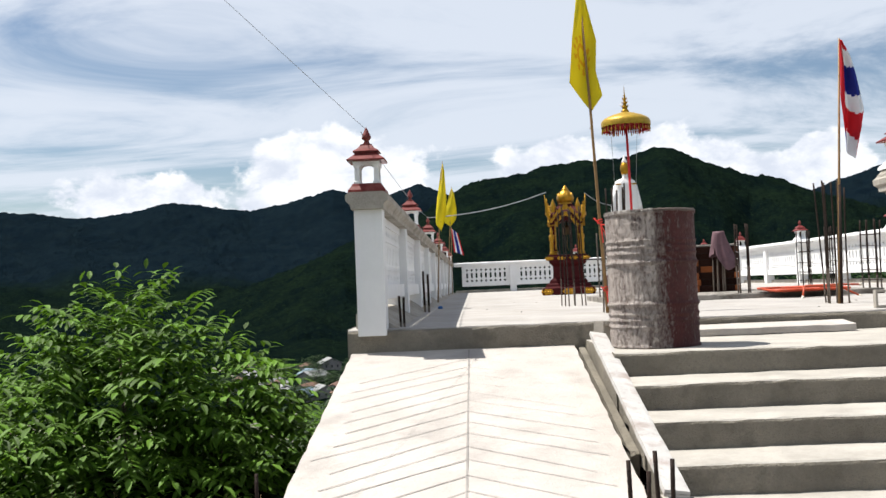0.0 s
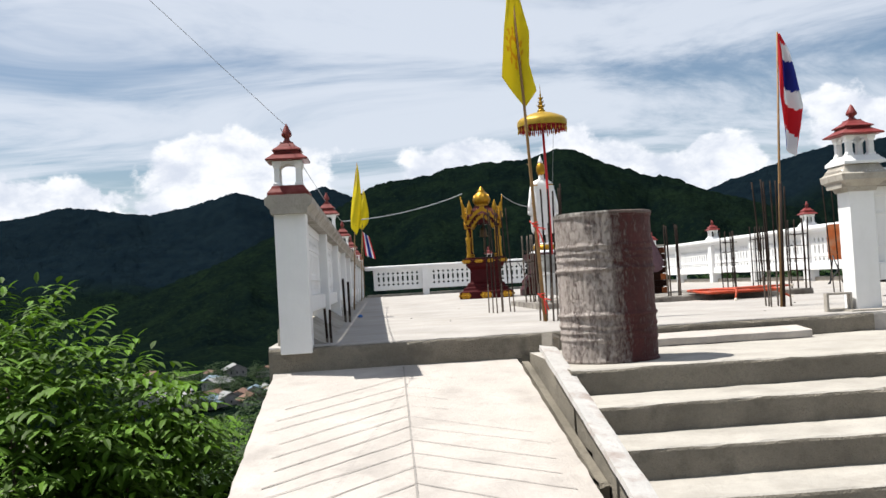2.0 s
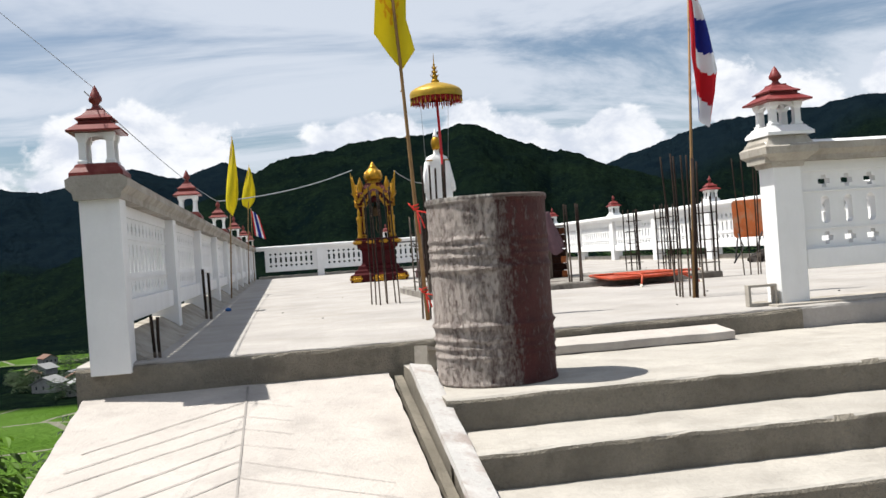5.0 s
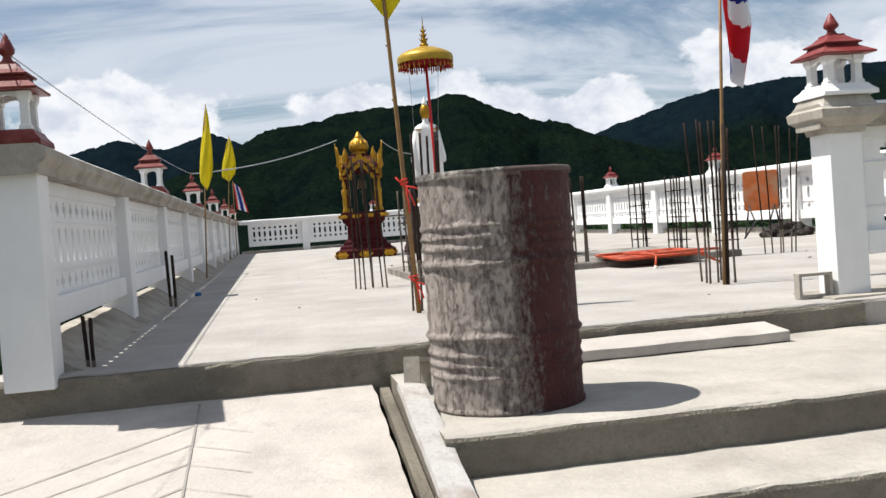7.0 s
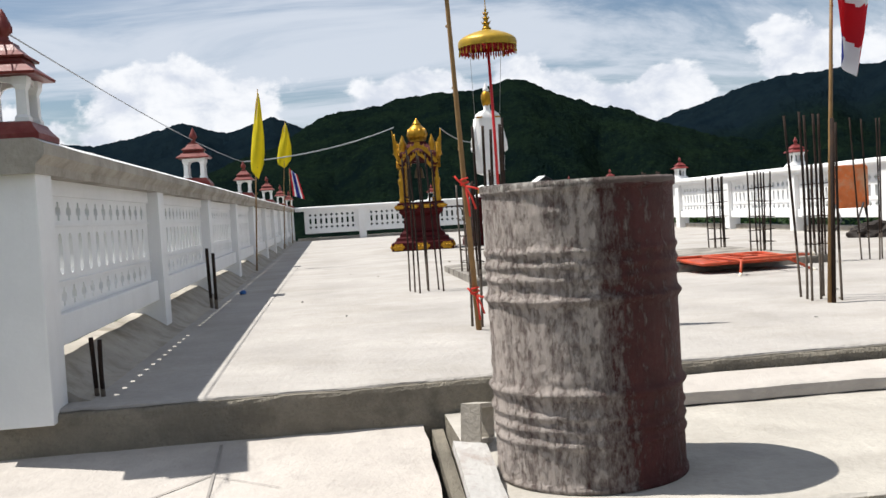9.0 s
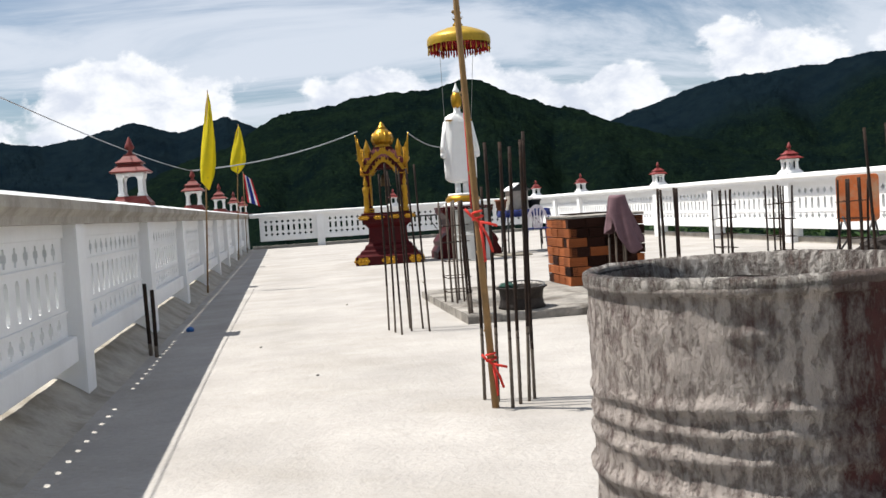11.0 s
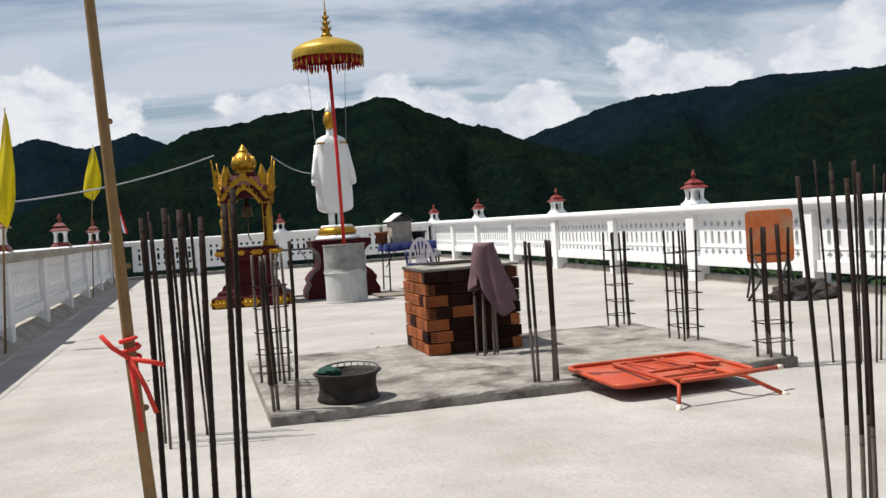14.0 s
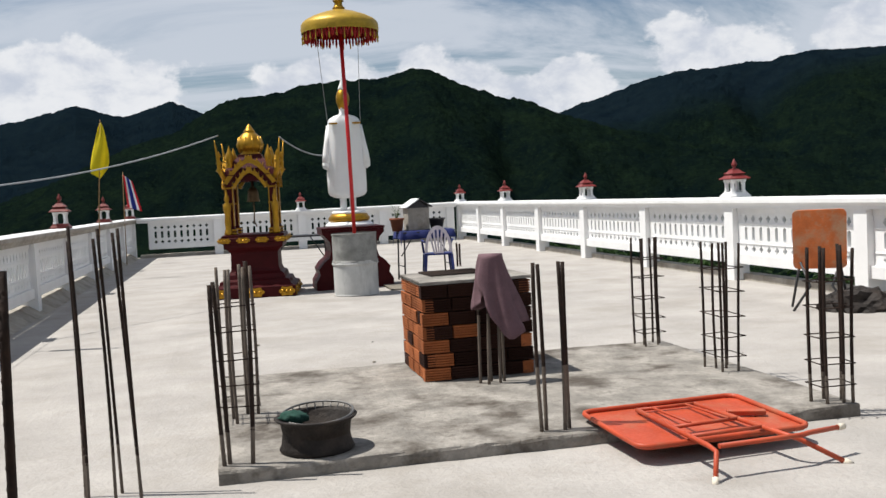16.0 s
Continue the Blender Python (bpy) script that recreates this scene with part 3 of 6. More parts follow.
def land_material():
    m = bpy.data.materials.new("wooded_land")
    m.use_nodes = True
    t = m.node_tree
    b = t.nodes["Principled BSDF"]
    b.inputs["Roughness"].default_value = 0.95
    b.inputs["Specular IOR Level"].default_value = 0.0
    g = t.nodes.new("ShaderNodeNewGeometry")

    def nz(s, d, r=0.6):
        n = t.nodes.new("ShaderNodeTexNoise")
        n.inputs["Scale"].default_value, n.inputs["Detail"].default_value, n.inputs["Roughness"].default_value = s, d, r
        t.links.new(g.outputs["Position"], n.inputs["Vector"])
        return n.outputs["Fac"]

    def ramp(v, lo, hi):
        n = t.nodes.new("ShaderNodeMapRange")
        n.inputs[1].default_value, n.inputs[2].default_value = lo, hi
        t.links.new(v, n.inputs[0])
        return n.outputs[0]

    def mix(fac, a, c):
        n = t.nodes.new("ShaderNodeMix")
        n.data_type = "RGBA"
        for sock, v in ((n.inputs["Factor"], fac), (n.inputs["A"], a), (n.inputs["B"], c)):
            if isinstance(v, tuple):
                sock.default_value = v
            else:
                t.links.new(v, sock)
        return n.outputs["Result"]
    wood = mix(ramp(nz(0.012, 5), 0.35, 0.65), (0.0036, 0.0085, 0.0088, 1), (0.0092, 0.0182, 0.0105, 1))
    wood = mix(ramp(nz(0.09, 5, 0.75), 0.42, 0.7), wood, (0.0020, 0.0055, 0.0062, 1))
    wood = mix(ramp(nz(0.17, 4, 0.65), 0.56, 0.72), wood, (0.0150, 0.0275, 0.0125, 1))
    bund = t.nodes.new("ShaderNodeTexVoronoi")
    bund.feature = "DISTANCE_TO_EDGE"
    bund.inputs["Scale"].default_value = 0.016
    t.links.new(g.outputs["Position"], bund.inputs["Vector"])
    spv = t.nodes.new("ShaderNodeSeparateXYZ")
    t.links.new(g.outputs["Position"], spv.inputs[0])
    # bluer woods from about 2.1 km ahead: distance haze put into the colour
    hazy_wood = mix(ramp(nz(0.02, 5, 0.7), 0.35, 0.65), (0.0046, 0.0105, 0.0165, 1), (0.0082, 0.0160, 0.0210, 1))
    wood = mix(ramp(spv.outputs[1], 2080.0, 2250.0), wood, hazy_wood)
    rice = mix(ramp(nz(0.02, 3), 0.4, 0.6), (0.10, 0.20, 0.03, 1), (0.13, 0.24, 0.045, 1))
    rice = mix(ramp(bund.outputs["Distance"], 0.022, 0.014), rice, (0.34, 0.33, 0.26, 1))
    vo = t.nodes.new("ShaderNodeTexVoronoi")
    vo.inputs["Scale"].default_value = 0.012
    t.links.new(g.outputs["Position"], vo.inputs["Vector"])
    sp = t.nodes.new("ShaderNodeSeparateXYZ")
    t.links.new(g.outputs["Position"], sp.inputs[0])
    low = ramp(sp.outputs[2], -57.5, -59.5)
    am = t.nodes.new("ShaderNodeMath")
    am.operation = "MULTIPLY"
    t.links.new(low, am.inputs[0])
    se = t.nodes.new("ShaderNodeSeparateColor")
    t.links.new(vo.outputs["Color"], se.inputs[0])
    field = t.nodes.new("ShaderNodeMath")
    field.operation = "MAXIMUM"
    t.links.new(ramp(se.outputs[0], 0.97, 0.98), field.inputs[0])
    t.links.new(ramp(sp.outputs[1], 500.0, 485.0), field.inputs[1])
    t.links.new(field.outputs[0], am.inputs[1])
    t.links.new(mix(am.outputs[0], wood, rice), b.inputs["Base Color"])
    bn = t.nodes.new("ShaderNodeBump")
    bn.inputs["Strength"].default_value, bn.inputs["Distance"].default_value = 1.0, 14.0
    t.links.new(nz(0.13, 6, 0.7), bn.inputs["Height"])
    t.links.new(bn.outputs[0], b.inputs["Normal"])
    return m


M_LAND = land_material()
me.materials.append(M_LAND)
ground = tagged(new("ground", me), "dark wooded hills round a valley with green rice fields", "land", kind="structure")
bm = bmesh.new()
rough_box(bm, -0.6, 8.0, -14.0, -3.4, -1.4, -1.018, step=0.3)
tagged(part("pavement", bm, M_FLOOR), "plain concrete ground at the foot of the steps", "pavement", kind="structure")


# ---- the oil drum on the landing ----
def drum_material(name, paint, crust, cover, lo=0.46, hi=0.57):
    """Old drum paint under a thick crust of dried cement that has run down it."""
    m = material(name, paint, 0.6, var=0.3, scale=7, fine=50, bump=0.5, stain=0.4, stain_scale=22, dark=tuple(v * 0.5 for v in paint), streak=True)
    t = m.node_tree
    b = t.nodes["Principled BSDF"]
    under = b.inputs["Base Color"].links[0].from_socket
    co = t.nodes.new("ShaderNodeTexCoord")

    def nz(scale, stretch, detail=8, rough=0.68):
        mp = t.nodes.new("ShaderNodeMapping")
        mp.inputs["Scale"].default_value = stretch
        t.links.new(co.outputs["Object"], mp.inputs[0])
        n = t.nodes.new("ShaderNodeTexNoise")
        n.inputs["Scale"].default_value, n.inputs["Detail"].default_value, n.inputs["Roughness"].default_value = scale, detail, rough
        t.links.new(mp.outputs[0], n.inputs["Vector"])
        return n.outputs["Fac"]

    def op(kind, a, c):
        n = t.nodes.new("ShaderNodeMath")
        n.operation = kind
        for i, v in enumerate((a, c)):
            if isinstance(v, float):
                n.inputs[i].default_value = v
            else:
                t.links.new(v, n.inputs[i])
        return n.outputs[0]

    def ramp(v, lo_, hi_):
        n = t.nodes.new("ShaderNodeMapRange")
        n.inputs[1].default_value, n.inputs[2].default_value = lo_, hi_
        t.links.new(v, n.inputs[0])
        return n.outputs[0]
    sep = t.nodes.new("ShaderNodeSeparateXYZ")
    t.links.new(co.outputs["Object"], sep.inputs[0])
    runs = nz(15.0, (1, 1, 0.10))
    flecks = nz(55.0, (1, 1, 0.45), 6, 0.75)
    bare = op("MULTIPLY", ramp(op("ADD", sep.outputs[0], op("MULTIPLY", nz(9.0, (1, 1, 0.25)), 0.20)), 0.02, 0.21), 0.21)
    bare = op("MULTIPLY", bare, ramp(sep.outputs[1], 0.0, -0.12))
    amount = op("ADD", op("ADD", op("MULTIPLY", runs, 0.38), op("MULTIPLY", flecks, 0.62)), cover)
    amount = op("SUBTRACT", amount, bare)
    fac = ramp(amount, lo, hi)
    tone = t.nodes.new("ShaderNodeMix")
    tone.data_type = "RGBA"
    tone.inputs["A"].default_value = tuple(v * 0.72 for v in crust) + (1,)
    tone.inputs["B"].default_value = tuple(crust) + (1,)
    t.links.new(ramp(nz(40.0, (1, 1, 0.35)), 0.35, 0.65), tone.inputs["Factor"])
    mx = t.nodes.new("ShaderNodeMix")
    mx.data_type = "RGBA"
    t.links.new(fac, mx.inputs["Factor"])
    t.links.new(under, mx.inputs["A"])
    t.links.new(tone.outputs["Result"], mx.inputs["B"])
    t.links.new(mx.outputs["Result"], b.inputs["Base Color"])
    bn = t.nodes.new("ShaderNodeBump")
    bn.inputs["Strength"].default_value, bn.inputs["Distance"].default_value = 1.0, 0.014
    t.links.new(op("ADD", fac, op("MULTIPLY", flecks, 1.5)), bn.inputs["Height"])
    t.links.new(bn.outputs[0], b.inputs["Normal"])
    b.inputs["Roughness"].default_value = 0.85
    return m


M_DRUM = drum_material("cement_crusted_drum", (0.085, 0.022, 0.020), (0.47, 0.405, 0.365), 0.098, 0.42, 0.60)
M_DRUMIN = drum_material("drum_inside", (0.025, 0.020, 0.018), (0.20, 0.175, 0.16), -0.15)
M_RIM = drum_material("cement_caked_rim", (0.14, 0.10, 0.085), (0.46, 0.42, 0.38), 0.03)
M_BARE = material("bare_cement_drum", (0.25, 0.25, 0.235), 0.85, var=0.25, scale=6, fine=50, bump=0.4, stain=0.7, stain_scale=3.5, dark=(0.13, 0.13, 0.12))
M_DRUM2 = material("whitewashed_drum", (0.47, 0.47, 0.455), 0.8, var=0.12, scale=5, fine=50, bump=0.3, stain=0.6, stain_scale=4, dark=(0.24, 0.24, 0.23), streak=True)


def drum_profile(h, r, hoops):
    prof = [(r - 0.006, 0.0), (r + 0.006, 0.004), (r + 0.006, 0.016), (r, 0.022)]
    z = 0.03
    while z < h - 0.03:
        out = sum(a * math.exp(-((z - c) / w) ** 2) for c, w, a in hoops)
        prof.append((r + out, z))
        z += 0.0065
    return prof + [(r, h - 0.022), (r + 0.007, h - 0.018), (r + 0.008, h - 0.008), (r + 0.003, h)]


HOOPS = [(h, 0.010, 0.007) for h in (0.14, 0.18, 0.22)] + [(0.285, 0.013, 0.013)] + [(0.555, 0.013, 0.013)] + [(h, 0.010, 0.007) for h in (0.615, 0.655, 0.695)]
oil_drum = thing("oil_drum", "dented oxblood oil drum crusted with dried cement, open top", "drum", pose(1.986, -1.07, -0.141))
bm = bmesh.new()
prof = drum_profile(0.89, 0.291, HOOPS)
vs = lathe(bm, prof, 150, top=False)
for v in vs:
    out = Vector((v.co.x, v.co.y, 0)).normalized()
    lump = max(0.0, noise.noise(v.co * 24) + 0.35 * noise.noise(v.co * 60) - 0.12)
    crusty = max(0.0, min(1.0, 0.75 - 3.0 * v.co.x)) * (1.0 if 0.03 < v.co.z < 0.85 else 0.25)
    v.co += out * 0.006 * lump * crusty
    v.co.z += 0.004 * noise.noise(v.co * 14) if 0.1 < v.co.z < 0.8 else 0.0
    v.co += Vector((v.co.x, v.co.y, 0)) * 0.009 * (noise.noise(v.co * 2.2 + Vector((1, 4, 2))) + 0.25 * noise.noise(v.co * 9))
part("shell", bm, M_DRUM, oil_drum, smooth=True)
bm = bmesh.new()
lathe(bm, [(0.290, 0.89), (0.2845, 0.888), (0.2845, 0.5), (0.2845, 0.03), (0.0, 0.025)], 72, bottom=False, top=False)
bmesh.ops.reverse_faces(bm, faces=bm.faces[:])
part("lining", bm, M_DRUMIN, oil_drum, "cement-caked dark inside")
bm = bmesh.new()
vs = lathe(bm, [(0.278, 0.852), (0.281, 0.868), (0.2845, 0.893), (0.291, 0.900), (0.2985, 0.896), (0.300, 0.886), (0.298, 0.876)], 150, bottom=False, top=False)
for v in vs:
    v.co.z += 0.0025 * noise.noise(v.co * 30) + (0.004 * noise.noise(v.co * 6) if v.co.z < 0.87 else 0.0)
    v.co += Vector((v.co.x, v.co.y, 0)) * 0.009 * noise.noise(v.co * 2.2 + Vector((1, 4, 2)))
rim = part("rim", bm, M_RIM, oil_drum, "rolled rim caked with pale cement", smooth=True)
bm = bmesh.new()
lathe(bm, [(0.280, 0.10), (0.0, 0.115)], 40, bottom=False)
part("residue", bm, M_STEP, oil_drum, "dried cement left in the bottom")


# ---- steel bars ----
def bar_mesh(length, r, lean=(0.0, 0.0), bend=0.0, splash=0.35):
    """One ribbed reinforcing bar, its foot splashed with mortar."""
    bm = bmesh.new()
    n = 10
    pts = [(lean[0] * (i / n) + bend * math.sin(3.1 * i / n), lean[1] * (i / n), length * i / n) for i in range(n + 1)]
    tube(bm, pts, r, 7)
    k = int(length / 0.035)
    for i in range(1, k):
        f = i / k
        p = Vector((lean[0] * f + bend * math.sin(3.1 * f), lean[1] * f, length * f))
        vs = lathe(bm, [(r, -0.004), (r * 1.09, 0), (r, 0.004)], 6, top=False, bottom=False)
        bmesh.ops.transform(bm, matrix=Matrix.Translation(p), verts=vs)
    for fc in bm.faces:
        if fc.calc_center_median().z < splash:
            fc.material_index = 1
    return bm


def bar_group(label, feet, r=0.0075, ties=(), splash=0.3, z0=0.0):
    """A column's starter bars standing in the floor; feet: x, y, top, lean x, lean y."""
    cx_, cy_ = sum(q[0] for q in feet) / len(feet), sum(q[1] for q in feet) / len(feet)
    t = thing("starter_bars", label, "rebar", pose(cx_, cy_, z0), "column starter bars")
    for x, y, top, lx, ly in feet:
        bm = bar_mesh(top - z0 + 0.02, r, (lx, ly), random.uniform(-0.009, 0.009), splash)
        part("bar", bm, [M_STEEL, M_STUB], t).matrix_basis = pose(x - cx_, y - cy_, -0.02)
    xs, ys = [q[0] - cx_ for q in feet], [q[1] - cy_ for q in feet]
    for z in ties:
        bm = bmesh.new()
        a, b, c, d = min(xs) - 0.012, max(xs) + 0.012, min(ys) - 0.012, max(ys) + 0.012
        dz = random.uniform(-0.008, 0.008)
        tube(bm, [(a, c, z), (b, c, z + dz), (b, d, z), (a, d, z - dz)], 0.0035, 6, closed=True)
        tube(bm, [(a, c, z), (a - 0.03, c - 0.02, z + 0.012)], 0.0035, 6)
        part("tie", bm, M_STEEL, t)
    return t


LONG = "tall thin rusty steel starter bars standing in the terrace floor"
CAGE = "rusty steel column cage with wire ties on the grey slab"
bar_group(LONG, [(2.02, 1.66, 1.15, .0, 0), (2.07, 1.60, 1.17, .01, 0), (2.10, 1.44, 1.16, .02, .03), (2.15, 1.50, 1.14, .02, 0), (2.20, 1.54, 1.17, .03, 0), (2.235, 1.58, 1.21, .02, .0)], 0.008)
bar_group(LONG, [(1.89, 4.56, 1.17, -.0, 0), (1.92, 4.40, 1.24, .0, 0), (1.95, 4.24, 1.18, -.02, .1), (2.05, 4.56, 1.22, -.03, 0), (2.04, 4.40, 1.18, -.02, 0), (2.14, 4.50, 1.20, -.05, 0), (2.16, 4.30, 1.22, -.03, .05)], 0.0075)
bar_group(LONG, [(4.19, 1.90, 1.16, -.06, 0), (4.16, 1.76, 1.17, .0, 0), (4.14, 1.66, 1.14, .0, 0), (4.23, 1.72, 1.15, .0, 0), (4.29, 1.58, 1.08, .01, 0), (4.32, 1.86, 1.16, .02, 0)], 0.008)
bar_group(LONG, [(6.10, 4.50, 1.32, -.06, 0), (6.17, 4.48, 1.30, -.03, 0), (6.19, 4.35, 1.29, .02, 0), (6.28, 4.46, 1.30, .03, 0), (6.30, 4.34, 1.26, .06, 0), (6.38, 4.40, 1.2, .1, 0)], 0.0075)
T5 = (0.10, 0.22, 0.36, 0.52, 0.66)
bar_group(CAGE, [(5.61, 6.94, .89, 0, 0), (5.65, 6.86, .88, 0, 0), (5.62, 6.76, .89, 0, 0), (5.75, 6.92, .88, 0, 0), (5.73, 6.78, .89, 0, 0), (5.77, 6.84, .89, 0, 0)], 0.0085, T5, 0.12, 0.07)
bar_group(CAGE, [(5.62, 5.82, .90, 0, 0), (5.66, 5.74, .89, 0, 0), (5.63, 5.60, .90, 0, 0), (5.71, 5.70, .89, 0, 0), (5.77, 5.80, .89, .02, 0), (5.73, 5.58, .89, .03, 0)], 0.0085, T5, 0.12, 0.07)
bar_group(CAGE, [(5.64, 4.64, .91, 0, 0), (5.68, 4.55, .91, 0, 0), (5.73, 4.66, .91, 0, 0), (5.77, 4.54, .92, 0, 0), (5.81, 4.62, .92, 0, 0), (5.82, 4.53, .90, .02, 0)], 0.0095, T5, 0.14, 0.07)
bar_group(CAGE, [(2.52, 5.72, .94, -.01, 0), (2.56, 5.60, .93, 0, 0), (2.64, 5.70, .95, 0, 0), (2.66, 5.56, .94, 0, 0), (2.58, 5.46, .94, 0, 0), (2.70, 5.66, .94, 0, 0)], 0.0095, T5, 0.9, 0.07)
bar_group("rusty bars at the corner of the slab, one mortar-splashed", [(2.515, 4.57, .93, -.02, 0), (2.54, 4.60, .94, -.03, .02), (2.645, 4.58, 1.03, .02, 0)], 0.0105, (), 0.16, 0.07)
bar_group("two pairs of rusty bars at the edge of the slab", [(4.09, 4.60, .93, -.01, 0), (4.12, 4.62, .92, -.01, 0), (4.21, 4.59, .93, .0, 0), (4.24, 4.61, .925, .0, 0)], 0.0105, (), 0.35, 0.07)
bar_group("bundle of bars in front of the brick stack", [(4.12, 5.96, .82, .02, .0), (4.16, 5.90, .84, .02, 0), (4.20, 5.99, .86, .0, 0), (4.24, 5.91, .85, .02, 0), (4.28, 5.96, .83, .0, 0)], 0.010, (), 0.5, 0.07)
bar_group("two rusty bars beside the white parapet", [(0.20, 4.26, .50, -.01, 0), (0.25, 4.16, .46, 0, 0)], 0.014, (), 0.1)
bar_group("short rusty bars at the foot of the parapet", [(0.20, 0.22, .25, -.01, 0), (0.23, 0.20, .24, 0, 0)], 0.010, (), 0.05)
bar_group("rusty bars standing behind the plastic chair", [(6.42, 16.9, .42, 0, 0), (6.50, 16.8, .42, 0, 0), (6.58, 16.9, .40, 0, 0)], 0.018, (), 0.05)
bar_group("short rusty bars beside the foot of the ramp", [(1.30, -4.25, -.30, -.01, 0), (1.35, -4.3, -.33, 0, 0)], 0.008, (), -5, -1.05)
bar_group("short rusty bars tied with a pink ribbon", [(1.40, -4.20, -.28, -.01, 0), (1.43, -4.25, -.30, .01, 0)], 0.008, (), -5, -1.05)
bar_group("short rusty bars beside the foot of the ramp", [(-0.22, -3.95, -.46, -.01, 0), (-0.28, -4.0, -.50, 0, 0), (-0.16, -3.5, -.44, 0, 0)], 0.008, (), -5, -1.30)


# ---- brick stack ----
M_BRICK = material("fired_clay", (0.33, 0.105, 0.038), 0.9, var=0.3, scale=9, fine=60, bump=0.4, stain=0.9, stain_scale=5, dark=(0.045, 0.025, 0.018), each=0.3, spec=0.15)
M_SOOT_SHADE = material("sooty_shaded_clay", (0.040, 0.018, 0.013), 0.95, var=0.4, scale=7, fine=60, bump=0.4, stain=0.6, stain_scale=5, dark=(0.014, 0.011, 0.010), each=0.4, spec=0.1)
M_MORTAR = material("mortar", (0.035, 0.027, 0.022), 0.95, var=0.3, scale=9, fine=60, bump=0.5)


def ribbed_brick(length, height, depth):
    """A hollow clay brick with ribbed faces; length along x."""
    bm = bmesh.new()
    n = 5
    out = []
    for i in range(n):
        z0, z1 = height * i / n, height * (i + 1) / n
        g = height / n * 0.30
        out += [(0.004, z0), (0.004, z0 + g), (-0.006, z0 + g * 1.2), (-0.006, z1 - g * 0.2)]
    face = [(y, z) for y, z in out] + [(0.004, height), (depth, height), (depth, 0)]
    prism(bm, face, -length / 2 + 0.004, length / 2 - 0.004, "x")
    me = bpy.data.meshes.new("brick")
    bm.to_mesh(me)
    bm.free()
    me.materials.append(M_BRICK)
    return me


stack = thing("brick_stack", "square stack of ribbed orange clay bricks, partly sooty, shaded sides darkened", "brick stack", pose(3.80, 6.15, 0.07))
bm = bmesh.new()
box(bm, 0.035, 0.70, 0.035, 0.72, 0, 0.63)
part("core", bm, M_MORTAR, stack)
courses, ch = 7, 0.091
b_long, b_short = ribbed_brick(0.183, ch - 0.008, 0.07), ribbed_brick(0.19, ch - 0.008, 0.07)
# brick copies in the darker colour that holds soot and shade
sooty = {}
for src in (b_long, b_short):
    me2 = src.copy()
    me2.materials[0] = M_SOOT_SHADE
    sooty[src] = me2
for c in range(courses):
    z = c * ch + 0.003
    for side in range(4):
        for k in range(4):
            src = b_short if side % 2 else b_long
            span = 0.76 if side % 2 else 0.735
            s = span / 4 * (k + 0.5) + (0.012 if c % 2 else -0.012)
            # front and right mostly dark: soot plus painted shade, the towel's included
            dark = (side == 0 and (k >= 2 or random.random() < (0.55 if k == 1 else 0.22))) or (side == 1 and random.random() < 0.7) or (random.random() < 0.12)
            ob = new("brick", sooty[src] if dark else src)
            ob.parent = stack
            j = random.uniform(-0.006, 0.006)
            ob.matrix_basis = (pose(s, j, z), pose(0.735 + j, s, z, 0, 0, 90), pose(0.735 - s, 0.76 + j, z, 0, 0, 180), pose(j, 0.76 - s, z, 0, 0, -90))[side]
bm = bmesh.new()
rough_box(bm, -0.01, 0.745, -0.01, 0.77, 0.638, 0.662, step=0.08, amp=0.006)
part("mortar_top", bm, M_SLAB, stack, "crust of grey mortar on top")
grate = thing("metal_grate", "dark metal grate lying on the brick stack", "grate", pose(4.12, 6.64, 0.737, 0, 0, 4))
for k in range(9):
    bm = bmesh.new()
    tube(bm, [(-0.2, -0.16 + 0.04 * k, 0.004), (0.2, -0.16 + 0.04 * k, 0.004)], 0.005, 6)
    part("rod", bm, M_STEEL, grate)
bm = bmesh.new()
tube(bm, [(-0.2, -0.17, 0.006), (0.2, -0.17, 0.006), (0.2, 0.17, 0.006), (-0.2, 0.17, 0.006)], 0.006, 6, closed=True)
part("frame", bm, M_STEEL, grate)

# towel hung over the bars in front of the stack
M_TOWEL = material("mauve_cloth", (0.15, 0.088, 0.10), 0.95, var=0.25, scale=12, fine=90, bump=0.25, stain=0.4, stain_scale=6, dark=(0.09, 0.05, 0.06))
bm = bmesh.new()
cols, rows_ = 30, 26
G = {}
for i in range(cols + 1):
    a = 2 * math.pi * i / cols
    for j in range(rows_ + 1):
        f = j / rows_
        hang = 0.30 + 0.22 * max(0, math.cos(a + 0.9)) + 0.05 * math.sin(3 * a)
        r = 0.075 + 0.075 * f + 0.030 * math.sin(5 * a + 1.3 * math.sin(3 * f)) * f + 0.020 * math.sin(9 * a + 2 * f) * f
        G[i, j] = bm.verts.new((1.05 * r * math.cos(a) + 0.05 * f * f, 0.62 * r * math.sin(a) - 0.03 * f, 0.895 - hang * f - 0.01 * math.sin(2 * a) * (1 - f)))
for i in range(cols):
    for j in range(rows_):
        bm.faces.new((G[i, j], G[i, j + 1], G[i + 1, j + 1], G[i + 1, j]))
capv = bm.verts.new((0, 0, 0.905))
for i in range(cols):
    bm.faces.new((G[i, 0], G[i + 1, 0], capv))
bmesh.ops.remove_doubles(bm, verts=bm.verts[:], dist=0.0005)
towel = part("towel", bm, M_TOWEL, smooth=True)
towel.matrix_basis = pose(4.215, 5.93, 0)
md = towel.modifiers.new("thick", "SOLIDIFY")
md.thickness = 0.005
tagged(towel, "crumpled mauve cloth draped over steel bars", "cloth")


